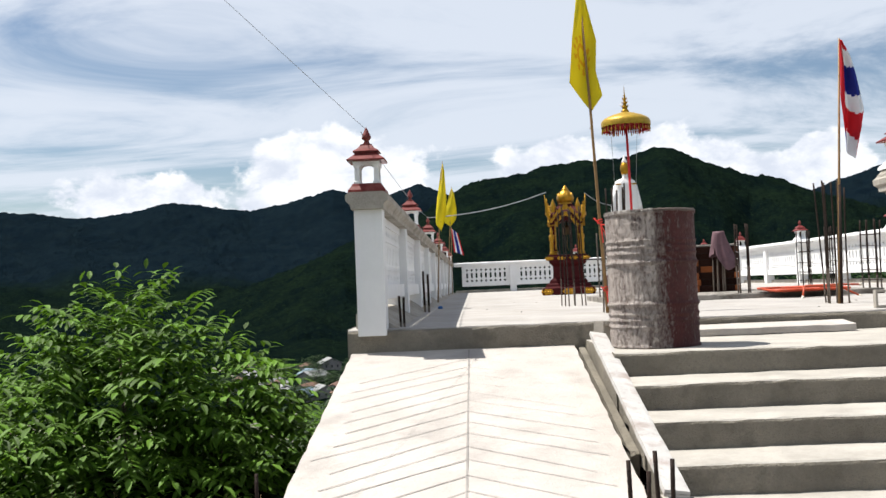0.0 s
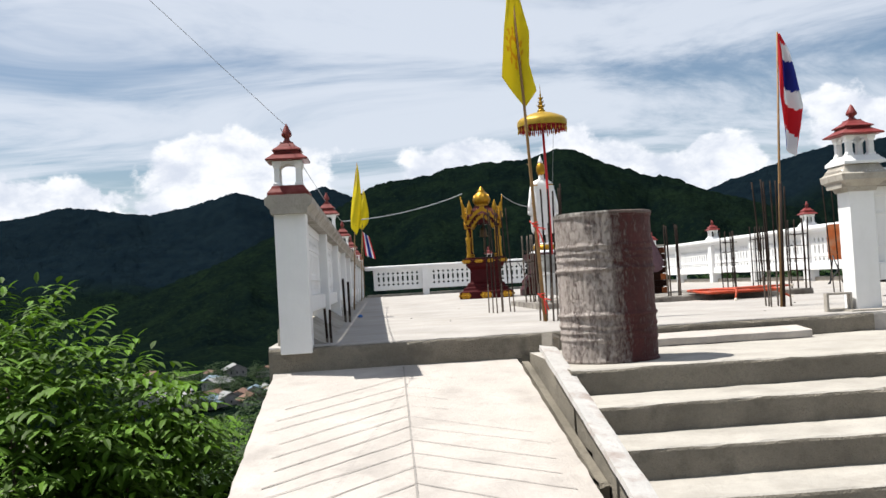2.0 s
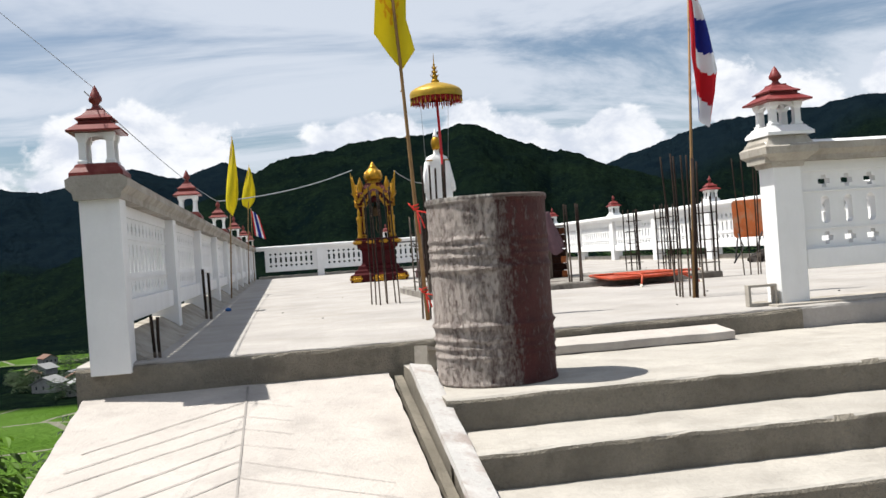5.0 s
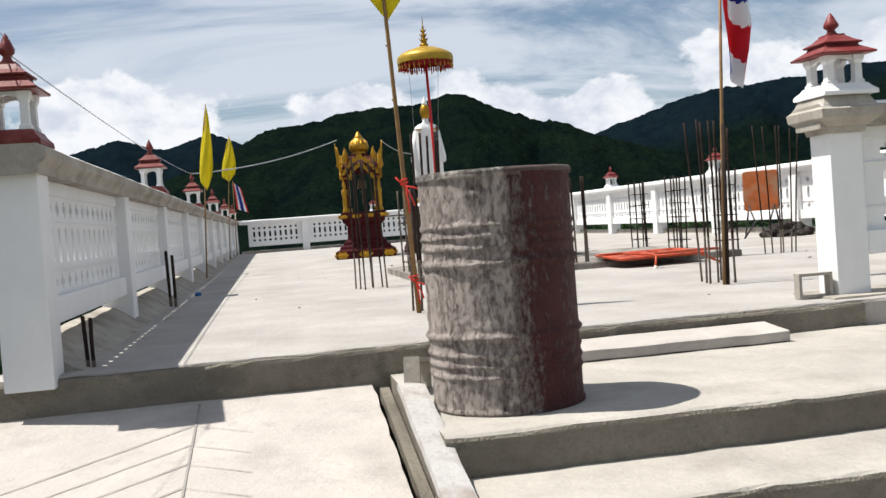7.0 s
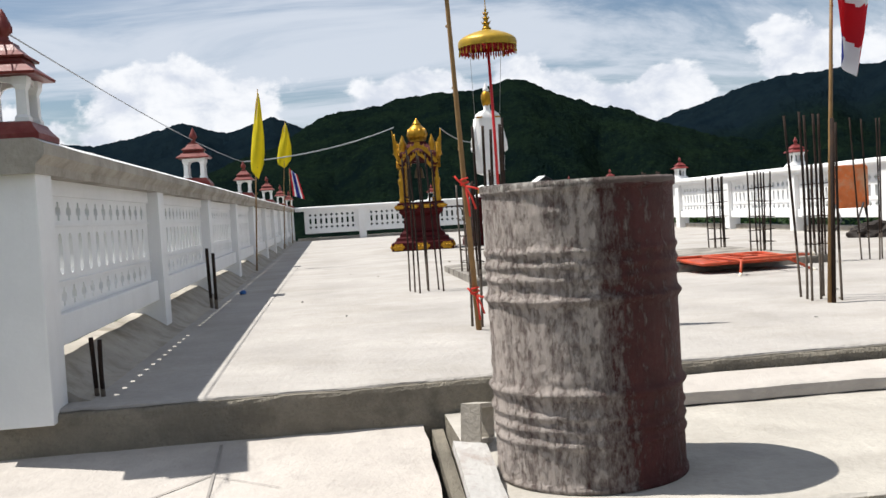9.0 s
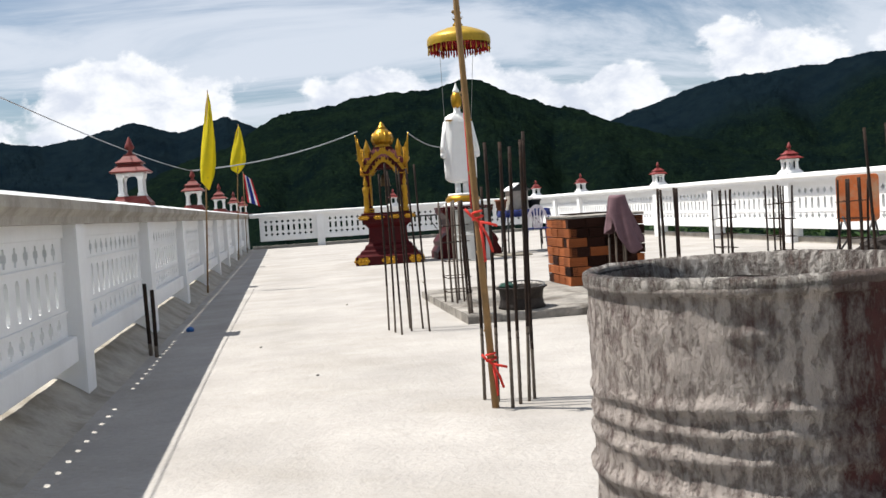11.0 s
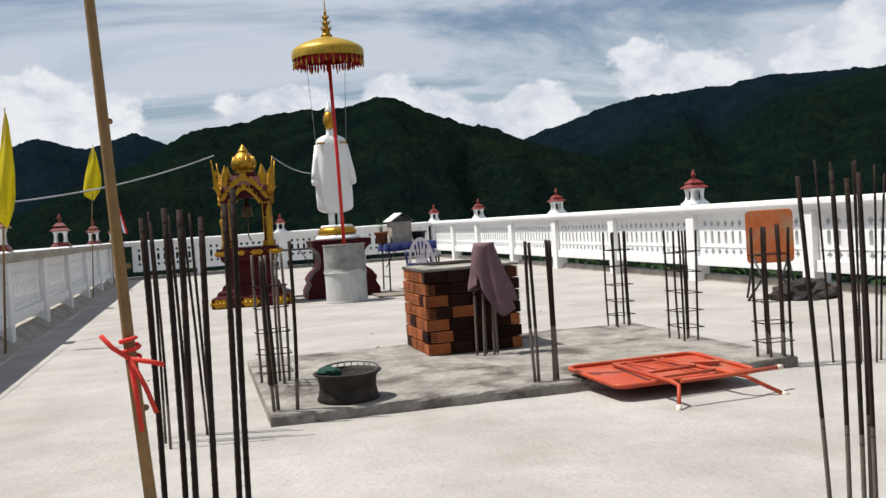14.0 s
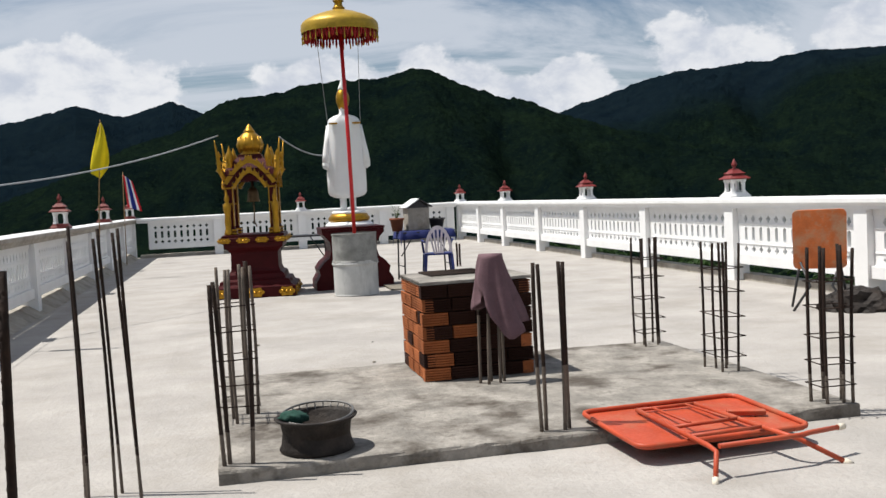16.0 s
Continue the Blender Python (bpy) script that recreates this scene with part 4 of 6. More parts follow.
# ---- bell shrine ----
shrine = thing("bell_shrine", "gilded bell shrine on a tall maroon lacquered plinth", "shrine", pose(2.94, 14.12, 0, 0, 0, -7))
bm = bmesh.new()
lathe(bm, [(0.56, 0), (0.56, 0.15), (0.52, 0.165), (0.49, 0.18), (0.475, 0.235), (0.42, 0.25), (0.40, 0.32), (0.35, 0.35), (0.33, 0.40), (0.325, 0.62), (0.36, 0.66), (0.40, 0.69), (0.41, 0.75), (0.45, 0.77), (0.455, 0.83), (0.43, 0.84)], square=True)
bmesh.ops.bevel(bm, geom=bm.edges[:], offset=0.006, segments=1, affect="EDGES")
part("plinth", bm, M_LACQ, shrine)


def plaque(w, h):
    """A gilt leaf-scroll plaque."""
    bm = bmesh.new()
    pts = []
    for i in range(28):
        a = 2 * math.pi * i / 28
        k = 1 + 0.13 * math.cos(6 * a)
        pts.append((w / 2 * k * math.copysign(abs(math.cos(a)) ** 0.7, math.cos(a)), h / 2 * k * math.copysign(abs(math.sin(a)) ** 0.7, math.sin(a))))
    prism(bm, pts, -0.014, 0.0)
    for s in (-1, 0, 1):
        lathe(bm, [(0.0, 0.0), (h * 0.2, 0.004), (h * 0.14, 0.018), (0, 0.024)], 10, m=pose(s * w * 0.27, -0.014, 0, 90, 0, 0))
    return bm


for q in range(4):
    turn = pose(0, 0, 0, 0, 0, 90 * q)
    for x, w in ((-0.44, 0.2), (0.0, 0.24), (0.44, 0.2)):
        part("plaque", plaque(w, 0.125), M_GOLD, shrine, "gilt scroll plaque").matrix_basis = turn @ pose(x, -0.562, 0.075)
    for x, w in ((-0.38, 0.15), (-0.13, 0.17), (0.13, 0.17), (0.38, 0.15)):
        part("plaque", plaque(w, 0.075), M_GOLD, shrine, "gilt scroll plaque").matrix_basis = turn @ pose(x, -0.457, 0.80)
bm = bmesh.new()
lathe(bm, [(0.43, 0.842), (0.43, 0.868), (0.40, 0.878)], square=True)
part("table_top", bm, M_LACQ, shrine)
for sx in (-1, 1):
    for sy in (-1, 1):
        bm = bmesh.new()
        lathe(bm, [(0.075, 0.872), (0.075, 0.95), (0.055, 0.965), (0.05, 1.0), (0.05, 1.56), (0.06, 1.58), (0.068, 1.62), (0.068, 1.66)], square=True, m=pose(sx * 0.30, sy * 0.27, 0))
        col = part("column", bm, M_LACQ, shrine)
        for z in (0.885, 0.93):
            bm = bmesh.new()
            lathe(bm, [(0.079, z), (0.084, z + 0.012), (0.079, z + 0.026)], square=True, m=pose(sx * 0.30, sy * 0.27, 0))
            part("gilt_band", bm, M_GOLD, col, "gilt moulding")
        for z in (1.30, 1.52, 1.60):
            bm = bmesh.new()
            lathe(bm, [(0.056, z), (0.064, z + 0.01), (0.056, z + 0.022)], square=True, m=pose(sx * 0.30, sy * 0.27, 0))
            part("gilt_band", bm, M_GOLD, col, "gilt moulding")
        for s2 in (-1, 1):
            bm = bmesh.new()
            box(bm, sx * 0.30 + s2 * 0.05 - 0.007, sx * 0.30 + s2 * 0.05 + 0.007, sy * 0.27 - 0.056, sy * 0.27 + 0.056, 1.0, 1.56, 0.003)
            part("gilt_strip", bm, M_GOLD, col, "gilt edge strip")
    # a gilt guardian on each front column, kept plain
    bm = bmesh.new()
    lathe(bm, [(0.05, 0.875), (0.062, 0.90), (0.05, 0.93), (0.04, 0.96), (0.048, 1.06), (0.04, 1.15), (0.055, 1.24), (0.058, 1.30), (0.022, 1.335), (0.034, 1.36), (0.036, 1.40), (0.022, 1.43), (0.008, 1.49), (0, 1.52)], 14, m=pose(sx * 0.33, -0.355, 0))
    part("guardian_ornament", bm, M_GOLD, shrine, "gilt standing ornament")
for q in range(4):
    turn = pose(0, 0, 0, 0, 0, 90 * q)
    hw, dep = (0.37, -0.335) if q % 2 == 0 else (0.34, -0.365)
    for lvl, (w, z0, hgt, th, dy) in enumerate(((hw, 1.60, 0.36, 0.07, 0.0), (hw * 0.66, 1.54, 0.26, 0.05, -0.022))):
        bm = bmesh.new()
        outer, inner = [], []
        for i in range(21):
            u = -1 + 2 * i / 20
            top = z0 + hgt * (1 - abs(u) ** 1.5) + 0.025 * math.cos(u * math.pi * 5) * (1 - abs(u))
            outer.append((w * u, top))
            inner.append((w * u * 0.84, z0 - 0.02 + (hgt - th) * (1 - abs(u) ** 1.6)))
        prism(bm, outer + inner[::-1], dep - 0.02 + dy, dep + 0.025 + dy, m=turn)
        for i in range(1, 20, 2):
            x, z = outer[i]
            lathe(bm, [(0.016, 0), (0.012, 0.02), (0, 0.055)], 6, m=turn @ pose(x, dep + dy, z - 0.008, 0, 30 * x / w, 0))
        part("gable", bm, M_GOLD, shrine, "gilt flame-edged gable")
    bm = bmesh.new()
    box(bm, -hw, hw, dep + 0.0, dep + 0.06, 1.62, 1.70, 0.006, m=turn)
    part("lintel", bm, M_LACQ, shrine)
bm = bmesh.new()
lathe(bm, [(0.36, 1.70), (0.33, 1.78), (0.25, 1.88), (0.17, 1.96), (0.16, 2.0)], square=True)
part("roof", bm, M_LACQ, shrine)
bm = bmesh.new()
lathe(bm, [(0.13, 1.98), (0.15, 2.01), (0.12, 2.03), (0.155, 2.06), (0.185, 2.12), (0.18, 2.18), (0.145, 2.25), (0.095, 2.30), (0.07, 2.315), (0.085, 2.33), (0.06, 2.35), (0.045, 2.38), (0.02, 2.42), (0, 2.44)], 24)
dome_rib = bmesh.new()
for i in range(10):
    a = math.pi * i / 5
    tube(dome_rib, [(0.15 * math.cos(a), 0.15 * math.sin(a), 2.03), (0.188 * math.cos(a), 0.188 * math.sin(a), 2.13), (0.15 * math.cos(a), 0.15 * math.sin(a), 2.25)], 0.010, 6)
tagged(part("ribbing", dome_rib, M_GOLD, part("dome", bm, M_GOLD, shrine, "gilt onion dome")), kind="stuff")
for sx in (-1, 1):
    for sy in (-1, 1):
        bm = bmesh.new()
        tube(bm, [(sx * 0.34, sy * 0.31, 1.66), (sx * 0.40, sy * 0.36, 1.78), (sx * 0.41, sy * 0.37, 1.92), (sx * 0.43, sy * 0.38, 2.06), (sx * 0.445, sy * 0.39, 2.20)], 0.045, 8, r2=0.006)
        for z, k in ((1.78, 0.055), (1.88, 0.045), (1.98, 0.035)):
            lathe(bm, [(0.0, z - 0.05), (k, z), (0.0, z + 0.07)], 6, m=pose(sx * 0.40, sy * 0.36, 0))
        part("horn", bm, M_GOLD, shrine, "gilt upswept corner horn")
        bm = bmesh.new()
        lathe(bm, [(0.05, 1.74), (0.058, 1.78), (0.04, 1.83), (0.052, 1.87), (0.056, 1.93), (0.035, 1.99), (0.014, 2.05), (0, 2.09)], 12, m=pose(sx * 0.27, sy * 0.25, 0.04))
        part("turret", bm, M_GOLD, shrine, "small gilt turret")
M_BRONZE = material("bronze", (0.14, 0.09, 0.045), 0.45, metal=0.8, var=0.25, scale=12, fine=60, bump=0.1)
bm = bmesh.new()
lathe(bm, [(0.095, 1.33), (0.10, 1.335), (0.085, 1.36), (0.075, 1.46), (0.055, 1.52), (0.02, 1.535), (0.018, 1.66)], 20, bottom=False)
part("bell", bm, M_BRONZE, shrine, "hanging bronze bell")
bm = bmesh.new()
tube(bm, [(0, 0, 1.36), (0.004, 0, 1.2), (-0.004, 0, 1.05), (0.03, 0, 0.97)], 0.011, 6)
part("clapper_cord", bm, M_BRONZE, shrine)

# ---- ceremonial umbrella in its drum ----
conc_drum = thing("concrete_drum", "half whitewashed cement-filled drum holding the umbrella pole", "drum", pose(4.22, 13.05, 0))
bm = bmesh.new()
lathe(bm, drum_profile(0.84, 0.30, [(0.43, 0.014, 0.016), (0.46, 0.014, 0.010)]), 40, top=False)
for fc in bm.faces:
    mid = fc.calc_center_median()
    if mid.z > 0.44 + 0.05 * noise.noise(mid * 6):
        fc.material_index = 1
part("shell", bm, [M_DRUM2, M_BARE], conc_drum, smooth=True)
bm = bmesh.new()
lathe(bm, [(0.298, 0.805), (0.0, 0.815)], 32, bottom=False)
part("filling", bm, M_STEP, conc_drum, "grey cement filling")
umb = thing("ceremonial_umbrella", "gold ceremonial umbrella with red lining, fringe and red pole", "umbrella", pose(4.22, 13.05, 0.80))
M_REDPOLE = material("red_pole_paint", (0.52, 0.018, 0.02), 0.4, var=0.12, scale=8, fine=60, bump=0.03)
M_REDSILK = material("red_silk", (0.30, 0.012, 0.014), 0.6, var=0.25, scale=12, fine=60, bump=0.1)
M_SILK = material("gold_silk", (0.42, 0.265, 0.028), 0.42, metal=0.35, var=0.22, scale=10, fine=70, bump=0.1, stain=0.3, stain_scale=8, dark=(0.3, 0.17, 0.02))
bm = bmesh.new()
tube(bm, [(0.01, 0, -0.1), (0.0, 0, 1.2), (-0.03, 0, 2.85)], 0.026, 12)
part("pole", bm, M_REDPOLE, umb)
CT = pose(-0.035, 0, 0)
bm = bmesh.new()
pr = [(0.515, 2.70), (0.52, 2.76), (0.515, 2.82), (0.50, 2.85), (0.46, 2.885), (0.36, 2.935), (0.22, 2.985), (0.09, 3.02), (0.07, 3.03)]
vs = lathe(bm, pr, 64, bottom=False, m=CT)
for v in vs:
    a = math.atan2(v.co.y, v.co.x)
    if v.co.z < 2.75:
        v.co.z += 0.018 * abs(math.sin(a * 16))
part("canopy", bm, M_SILK, umb, smooth=True)
bm = bmesh.new()
lathe(bm, [(0.505, 2.72), (0.50, 2.84), (0.45, 2.87), (0.2, 2.95), (0.05, 2.98)], 48, bottom=False, m=CT)
part("lining", bm, M_REDSILK, umb, "dark red lining")
for i in range(12):
    a = math.pi * i / 6
    bm = bmesh.new()
    tube(bm, [(-0.03, 0, 2.80), (0.49 * math.cos(a) - 0.035, 0.49 * math.sin(a), 2.80)], 0.008, 6)
    part("rib", bm, M_REDPOLE, umb)
bm = bmesh.new()
for i in range(32):
    a = 2 * math.pi * i / 32
    x, y = 0.505 * math.cos(a) - 0.035, 0.505 * math.sin(a)
    ln = random.uniform(0.07, 0.12)
    lathe(bm, [(0.004, 2.72), (0.006, 2.70), (0.003, 2.68), (0.010, 2.70 - ln * 0.7), (0.012, 2.70 - ln), (0.0, 2.68 - ln)], 6, m=pose(x, y, 0))
fr = part("fringe", bm, M_SILK, umb, "hanging gold fringe drops")
tagged(fr, kind="stuff")
bm = bmesh.new()
for i in range(64):
    a = 2 * math.pi * i / 64
    x, y = 0.47 * math.cos(a) - 0.035, 0.47 * math.sin(a)
    ln = random.uniform(0.06, 0.13)
    lathe(bm, [(0.012, 2.76), (0.018, 2.70 - ln * 0.5), (0.0, 2.69 - ln)], 5, m=pose(x, y, 0))
for f in bm.faces:
    f.smooth = True
fr = part("tassel_ring", bm, M_REDSILK, umb, "ring of dark red tassels")
tagged(fr, kind="stuff")
bm = bmesh.new()
lathe(bm, [(0.075, 3.02), (0.085, 3.05), (0.06, 3.07), (0.05, 3.12), (0.075, 3.135), (0.04, 3.16), (0.035, 3.20), (0.058, 3.215), (0.03, 3.24), (0.026, 3.28), (0.042, 3.295), (0.02, 3.32), (0.016, 3.36), (0.026, 3.375), (0.010, 3.40), (0.007, 3.52), (0, 3.62)], 16, m=CT)
for z, r in ((3.135, 0.075), (3.215, 0.06), (3.295, 0.045)):
    for i in range(8):
        a = math.pi * i / 4
        tube(bm, [(r * 0.7 * math.cos(a) - 0.035, r * 0.7 * math.sin(a), z), (r * 1.25 * math.cos(a) - 0.035, r * 1.25 * math.sin(a), z + 0.045)], 0.010, 5, r2=0.002)
part("finial", bm, M_GOLD, umb, "tiered gold finial")

# ---- the statue and its plinth ----
plinth = thing("statue_plinth", "maroon lacquered scroll-footed plinth under the white statue", "plinth", pose(4.32, 14.32, 0))
bm = bmesh.new()
side = [(-0.56, 0), (-0.56, 0.12), (-0.5, 0.22), (-0.52, 0.30), (-0.44, 0.40), (-0.36, 0.46), (-0.33, 0.56), (-0.34, 0.68), (-0.40, 0.76), (-0.45, 0.80), (-0.45, 0.86)]
prism(bm, side + [(-x, z) for x, z in side[::-1]], -0.40, 0.40)
part("body", bm, M_LACQ, plinth)
bm = bmesh.new()
box(bm, -0.46, 0.46, -0.42, 0.42, 0.862, 0.895, 0.008)
part("top", bm, M_LACQ, plinth)
M_STATUE = material("statue_white", (0.78, 0.78, 0.77), 0.5, var=0.04, scale=4, fine=60, bump=0.05)
bm = bmesh.new()
lathe(bm, [(0.36, 0.896), (0.36, 0.93), (0.33, 0.945), (0.31, 0.965)], 36)
lathe(bm, [(0.27, 0.965), (0.30, 0.985), (0.31, 1.02), (0.28, 1.06), (0.27, 1.08)], 36, mi=1)
lathe(bm, [(0.25, 1.08), (0.255, 1.11), (0.22, 1.125)], 36)
for sx in (-1, 1):
    lathe(bm, [(0.05, 1.12), (0.05, 1.36)], 12, m=pose(sx * 0.07, 0, 0))
# robe: flattened figure with hanging sleeves
secs = [(1.335, 0.26, 0.12), (1.40, 0.285, 0.125), (1.6, 0.29, 0.13), (1.85, 0.285, 0.135), (2.1, 0.265, 0.135), (2.3, 0.25, 0.13), (2.43, 0.24, 0.12), (2.48, 0.215, 0.10), (2.52, 0.15, 0.08), (2.545, 0.065, 0.06), (2.60, 0.058, 0.058), (2.64, 0.062, 0.065)]
rings = []
for z, a, b in secs:
    rings.append([bm.verts.new((a * math.copysign(abs(math.cos(t_)) ** 0.75, math.cos(t_)), b * math.sin(t_) + 0.008 * math.sin(7 * t_), z + (0.025 * math.cos(2 * t_) if z < 1.4 else 0))) for t_ in [2 * math.pi * i / 32 for i in range(32)]])
for a, b in zip(rings, rings[1:]):
    for i in range(32):
        fc = bm.faces.new((a[i], a[(i + 1) % 32], b[(i + 1) % 32], b[i]))
        fc.smooth = True
bm.faces.new(rings[0][::-1])
bm.faces.new(rings[-1])
for sx in (-1, 1):
    tube(bm, [(sx * 0.215, 0, 2.38), (sx * 0.26, -0.01, 2.12), (sx * 0.29, -0.03, 1.95), (sx * 0.30, -0.05, 1.83)], 0.05, 10, r2=0.055)
    lathe(bm, [(0, 1.74), (0.05, 1.77), (0.055, 1.84), (0, 1.88)], 10, m=pose(sx * 0.30, -0.05, 0))
    box(bm, sx * 0.17 - 0.06, sx * 0.17 + 0.06, -0.128, -0.085, 2.395, 2.42, 0.004, mi=1)
lathe(bm, [(0.06, 2.62), (0.085, 2.68), (0.10, 2.75), (0.097, 2.82), (0.07, 2.88), (0.055, 2.90)], 20, mi=1)
lathe(bm, [(0.055, 2.895), (0.06, 2.93), (0.035, 2.98), (0.012, 3.05), (0, 3.08)], 16)
statue = part("statue", bm, [M_STATUE, M_GOLD])
statue.matrix_basis = pose(4.32, 14.32, 0)
tagged(statue, "white robed standing statue with gilt head on a lotus base", "statue")

# ---- folded table ----
M_ORANGE = material("orange_enamel", (0.40, 0.058, 0.022), 0.5, var=0.2, scale=5, fine=50, bump=0.06, stain=0.5, stain_scale=3.5, dark=(0.33, 0.13, 0.07))
M_WORN = material("orange_worn", (0.58, 0.15, 0.04), 0.55, var=0.25, scale=5, fine=50, bump=0.08, stain=0.8, stain_scale=3.2, dark=(0.42, 0.30, 0.19))
M_CAPW = material("white_rubber", (0.62, 0.56, 0.46), 0.7, var=0.12, scale=20, bump=0.05)


def rounded(w, h, r, n=6):
    pts = []
    for cx_, cy_, a0 in ((w - r, h - r, 0), (-w + r, h - r, 90), (-w + r, -h + r, 180), (w - r, -h + r, 270)):
        pts += [(cx_ + r * math.cos(radians(a0 + 90 * i / n)), cy_ + r * math.sin(radians(a0 + 90 * i / n))) for i in range(n + 1)]
    return pts


table = thing("folding_table", "folded orange metal table lying upside down, legs up", "table", pose(4.82, 4.42, 0.088, 2.0, 0, 3) @ Matrix.Diagonal((0.95, 0.95, 1, 1)))
bm = bmesh.new()
prism(bm, rounded(0.475, 0.36, 0.07), -0.004, 0.004, "z")
part("plate", bm, M_ORANGE, table)
bm = bmesh.new()
tube(bm, [(x, y, 0.014) for x, y in rounded(0.478, 0.363, 0.073)], 0.014, 8, closed=True)
part("rim", bm, M_ORANGE, table)
LEGS = [[(-0.19, 0.25, 0.022), (-0.24, -0.58, 0.055), (-0.245, -0.66, 0.050), (-0.30, -0.74, -0.072)],
        [(0.16, 0.24, 0.022), (0.18, -0.55, 0.055), (0.22, -0.62, 0.045), (0.43, -0.72, -0.070)]]


def table_leg(pts):
    """A bent tube with a white foot."""
    bm = bmesh.new()
    tube(bm, pts, 0.0125, 8)
    leg = part("leg", bm, M_ORANGE, table)
    bm = bmesh.new()
    d = (Vector(pts[-1]) - Vector(pts[-2])).normalized()
    tube(bm, [Vector(pts[-1]) - d * 0.035, Vector(pts[-1]) + d * 0.010], 0.016, 8)
    part("foot_cap", bm, M_CAPW, leg, "white rubber foot")


for pts in LEGS:
    table_leg(pts)
table_leg([(-0.23, -0.66, 0.072), (0.21, -0.655, 0.072), (0.27, -0.63, 0.07), (0.50, -0.57, 0.06)])
for a, b in (((-0.19, 0.25, 0.022), (0.16, 0.24, 0.022)), ((-0.215, -0.20, 0.042), (0.17, -0.18, 0.042)), ((-0.23, -0.40, 0.050), (0.175, -0.39, 0.050))):
    bm = bmesh.new()
    tube(bm, [a, b], 0.010, 8)
    part("brace", bm, M_ORANGE, table)
for x in (-0.10, 0.10):
    bm = bmesh.new()
    tube(bm, [(x, 0.245, 0.026), (x * 1.1, -0.19, 0.050)], 0.007, 6)
    part("stay", bm, M_ORANGE, table)
bm = bmesh.new()
box(bm, 0.20, 0.40, 0.06, 0.11, 0.012, 0.036, 0.004, m=pose(0, 0, 0, 0, 0, -22))
part("hinge_bar", bm, M_ORANGE, table)

# ---- black pot ----
M_BLACK = material("sooty_tin", (0.020, 0.016, 0.014), 0.7, metal=0.0, var=0.4, scale=9, fine=60, bump=0.25, stain=0.5, stain_scale=6, dark=(0.06, 0.045, 0.035), spec=0.25)
pot = thing("black_pot", "sooty black tin pot with dented rim on the slab", "pot", pose(2.965, 4.73, 0.07))
bm = bmesh.new()
vs = lathe(bm, [(0.180, 0), (0.186, 0.008), (0.176, 0.03), (0.168, 0.09), (0.178, 0.145), (0.20, 0.158), (0.206, 0.168), (0.193, 0.171), (0.175, 0.155), (0.165, 0.05), (0.0, 0.04)], 36, top=False)
for v in vs:
    v.co += Vector((v.co.x, v.co.y, 0.3 * max(0, v.co.z))) * 0.05 * noise.noise(v.co * 6)
part("body", bm, M_BLACK, pot, smooth=True)
M_TIN = material("dull_tin", (0.16, 0.155, 0.15), 0.45, metal=0.6, var=0.25, scale=20, bump=0.1)
M_RAG = material("green_rag", (0.018, 0.06, 0.045), 0.9, var=0.3, scale=20, bump=0.3)
basket = thing("wire_basket", "dull tin basket ring resting in the black pot", "basket", pose(2.975, 4.745, 0.235, 5, -4, 20))
bm = bmesh.new()
tube(bm, [(0.178 * math.cos(a), 0.178 * math.sin(a), 0.012) for a in [math.pi * i / 18 for i in range(36)]], 0.006, 6, closed=True)
part("rim", bm, M_TIN, basket)
for i in range(26):
    a = 2 * math.pi * i / 26
    bm = bmesh.new()
    tube(bm, [(0.176 * math.cos(a), 0.176 * math.sin(a), 0.010), (0.160 * math.cos(a), 0.160 * math.sin(a), -0.045)], 0.0035, 5)
    part("rod", bm, M_TIN, basket)
bm = bmesh.new()
bmesh.ops.create_icosphere(bm, subdivisions=3, radius=1.0)
for v in bm.verts:
    v.co = Vector((v.co.x * 0.075, v.co.y * 0.055, v.co.z * 0.032)) * (1 + 0.45 * noise.noise(v.co * 2.2))
rag = part("rag", bm, M_RAG, smooth=True)
rag.matrix_basis = pose(2.86, 4.70, 0.243, 0, 12, 30)
tagged(rag, "crumpled dark green rag on the pot rim", "cloth")

# ---- plank, board, blocks ----
M_PLANK = material("whitewashed_timber", (0.42, 0.405, 0.385), 0.85, var=0.12, scale=7, fine=60, bump=0.25, stain=0.55, stain_scale=5, dark=(0.20, 0.13, 0.10))
bm = bmesh.new()
rough_box(bm, -1.24, 1.24, -0.055, 0.055, -0.014, 0.014, step=0.08, amp=0.003, edge=0.004)
plank = tagged(part("plank", bm, M_PLANK), "long cement-splashed timber plank leaning down the steps", "plank")
plank.matrix_basis = pose(1.615, -2.22, -0.325, 0, 0, 0) @ pose(0, 0, 0, 12.8, 0, 0) @ pose(0, 0, 0, 0, 0, 90) @ pose(0, 0, 0, 8, 0, 0)
bm = bmesh.new()
rough_box(bm, -0.68, 0.68, -0.13, 0.13, 0, 0.050, step=0.1, amp=0.003, edge=0.005)
board = tagged(part("concrete_board", bm, M_RAMP), "flat pale concrete plank lying on the landing", "board")
board.matrix_basis = pose(2.92, -0.20, -0.124, 5, 0, -0.5)


def hollow_block(m, label):
    """A concrete block with an open hollow."""
    bm = bmesh.new()
    w, h, d, t_ = 0.095, 0.07, 0.07, 0.016
    for x0, x1, z0, z1 in ((-w, w, 0, t_), (-w, w, 2 * h - t_, 2 * h), (-w, -w + t_, t_, 2 * h - t_), (w - t_, w, t_, 2 * h - t_)):
        box(bm, x0, x1, -d / 2, d / 2, z0, z1)
    ob = part("hollow_block", bm, M_RAWCAP)
    ob.matrix_basis = m
    return tagged(ob, label, "block")


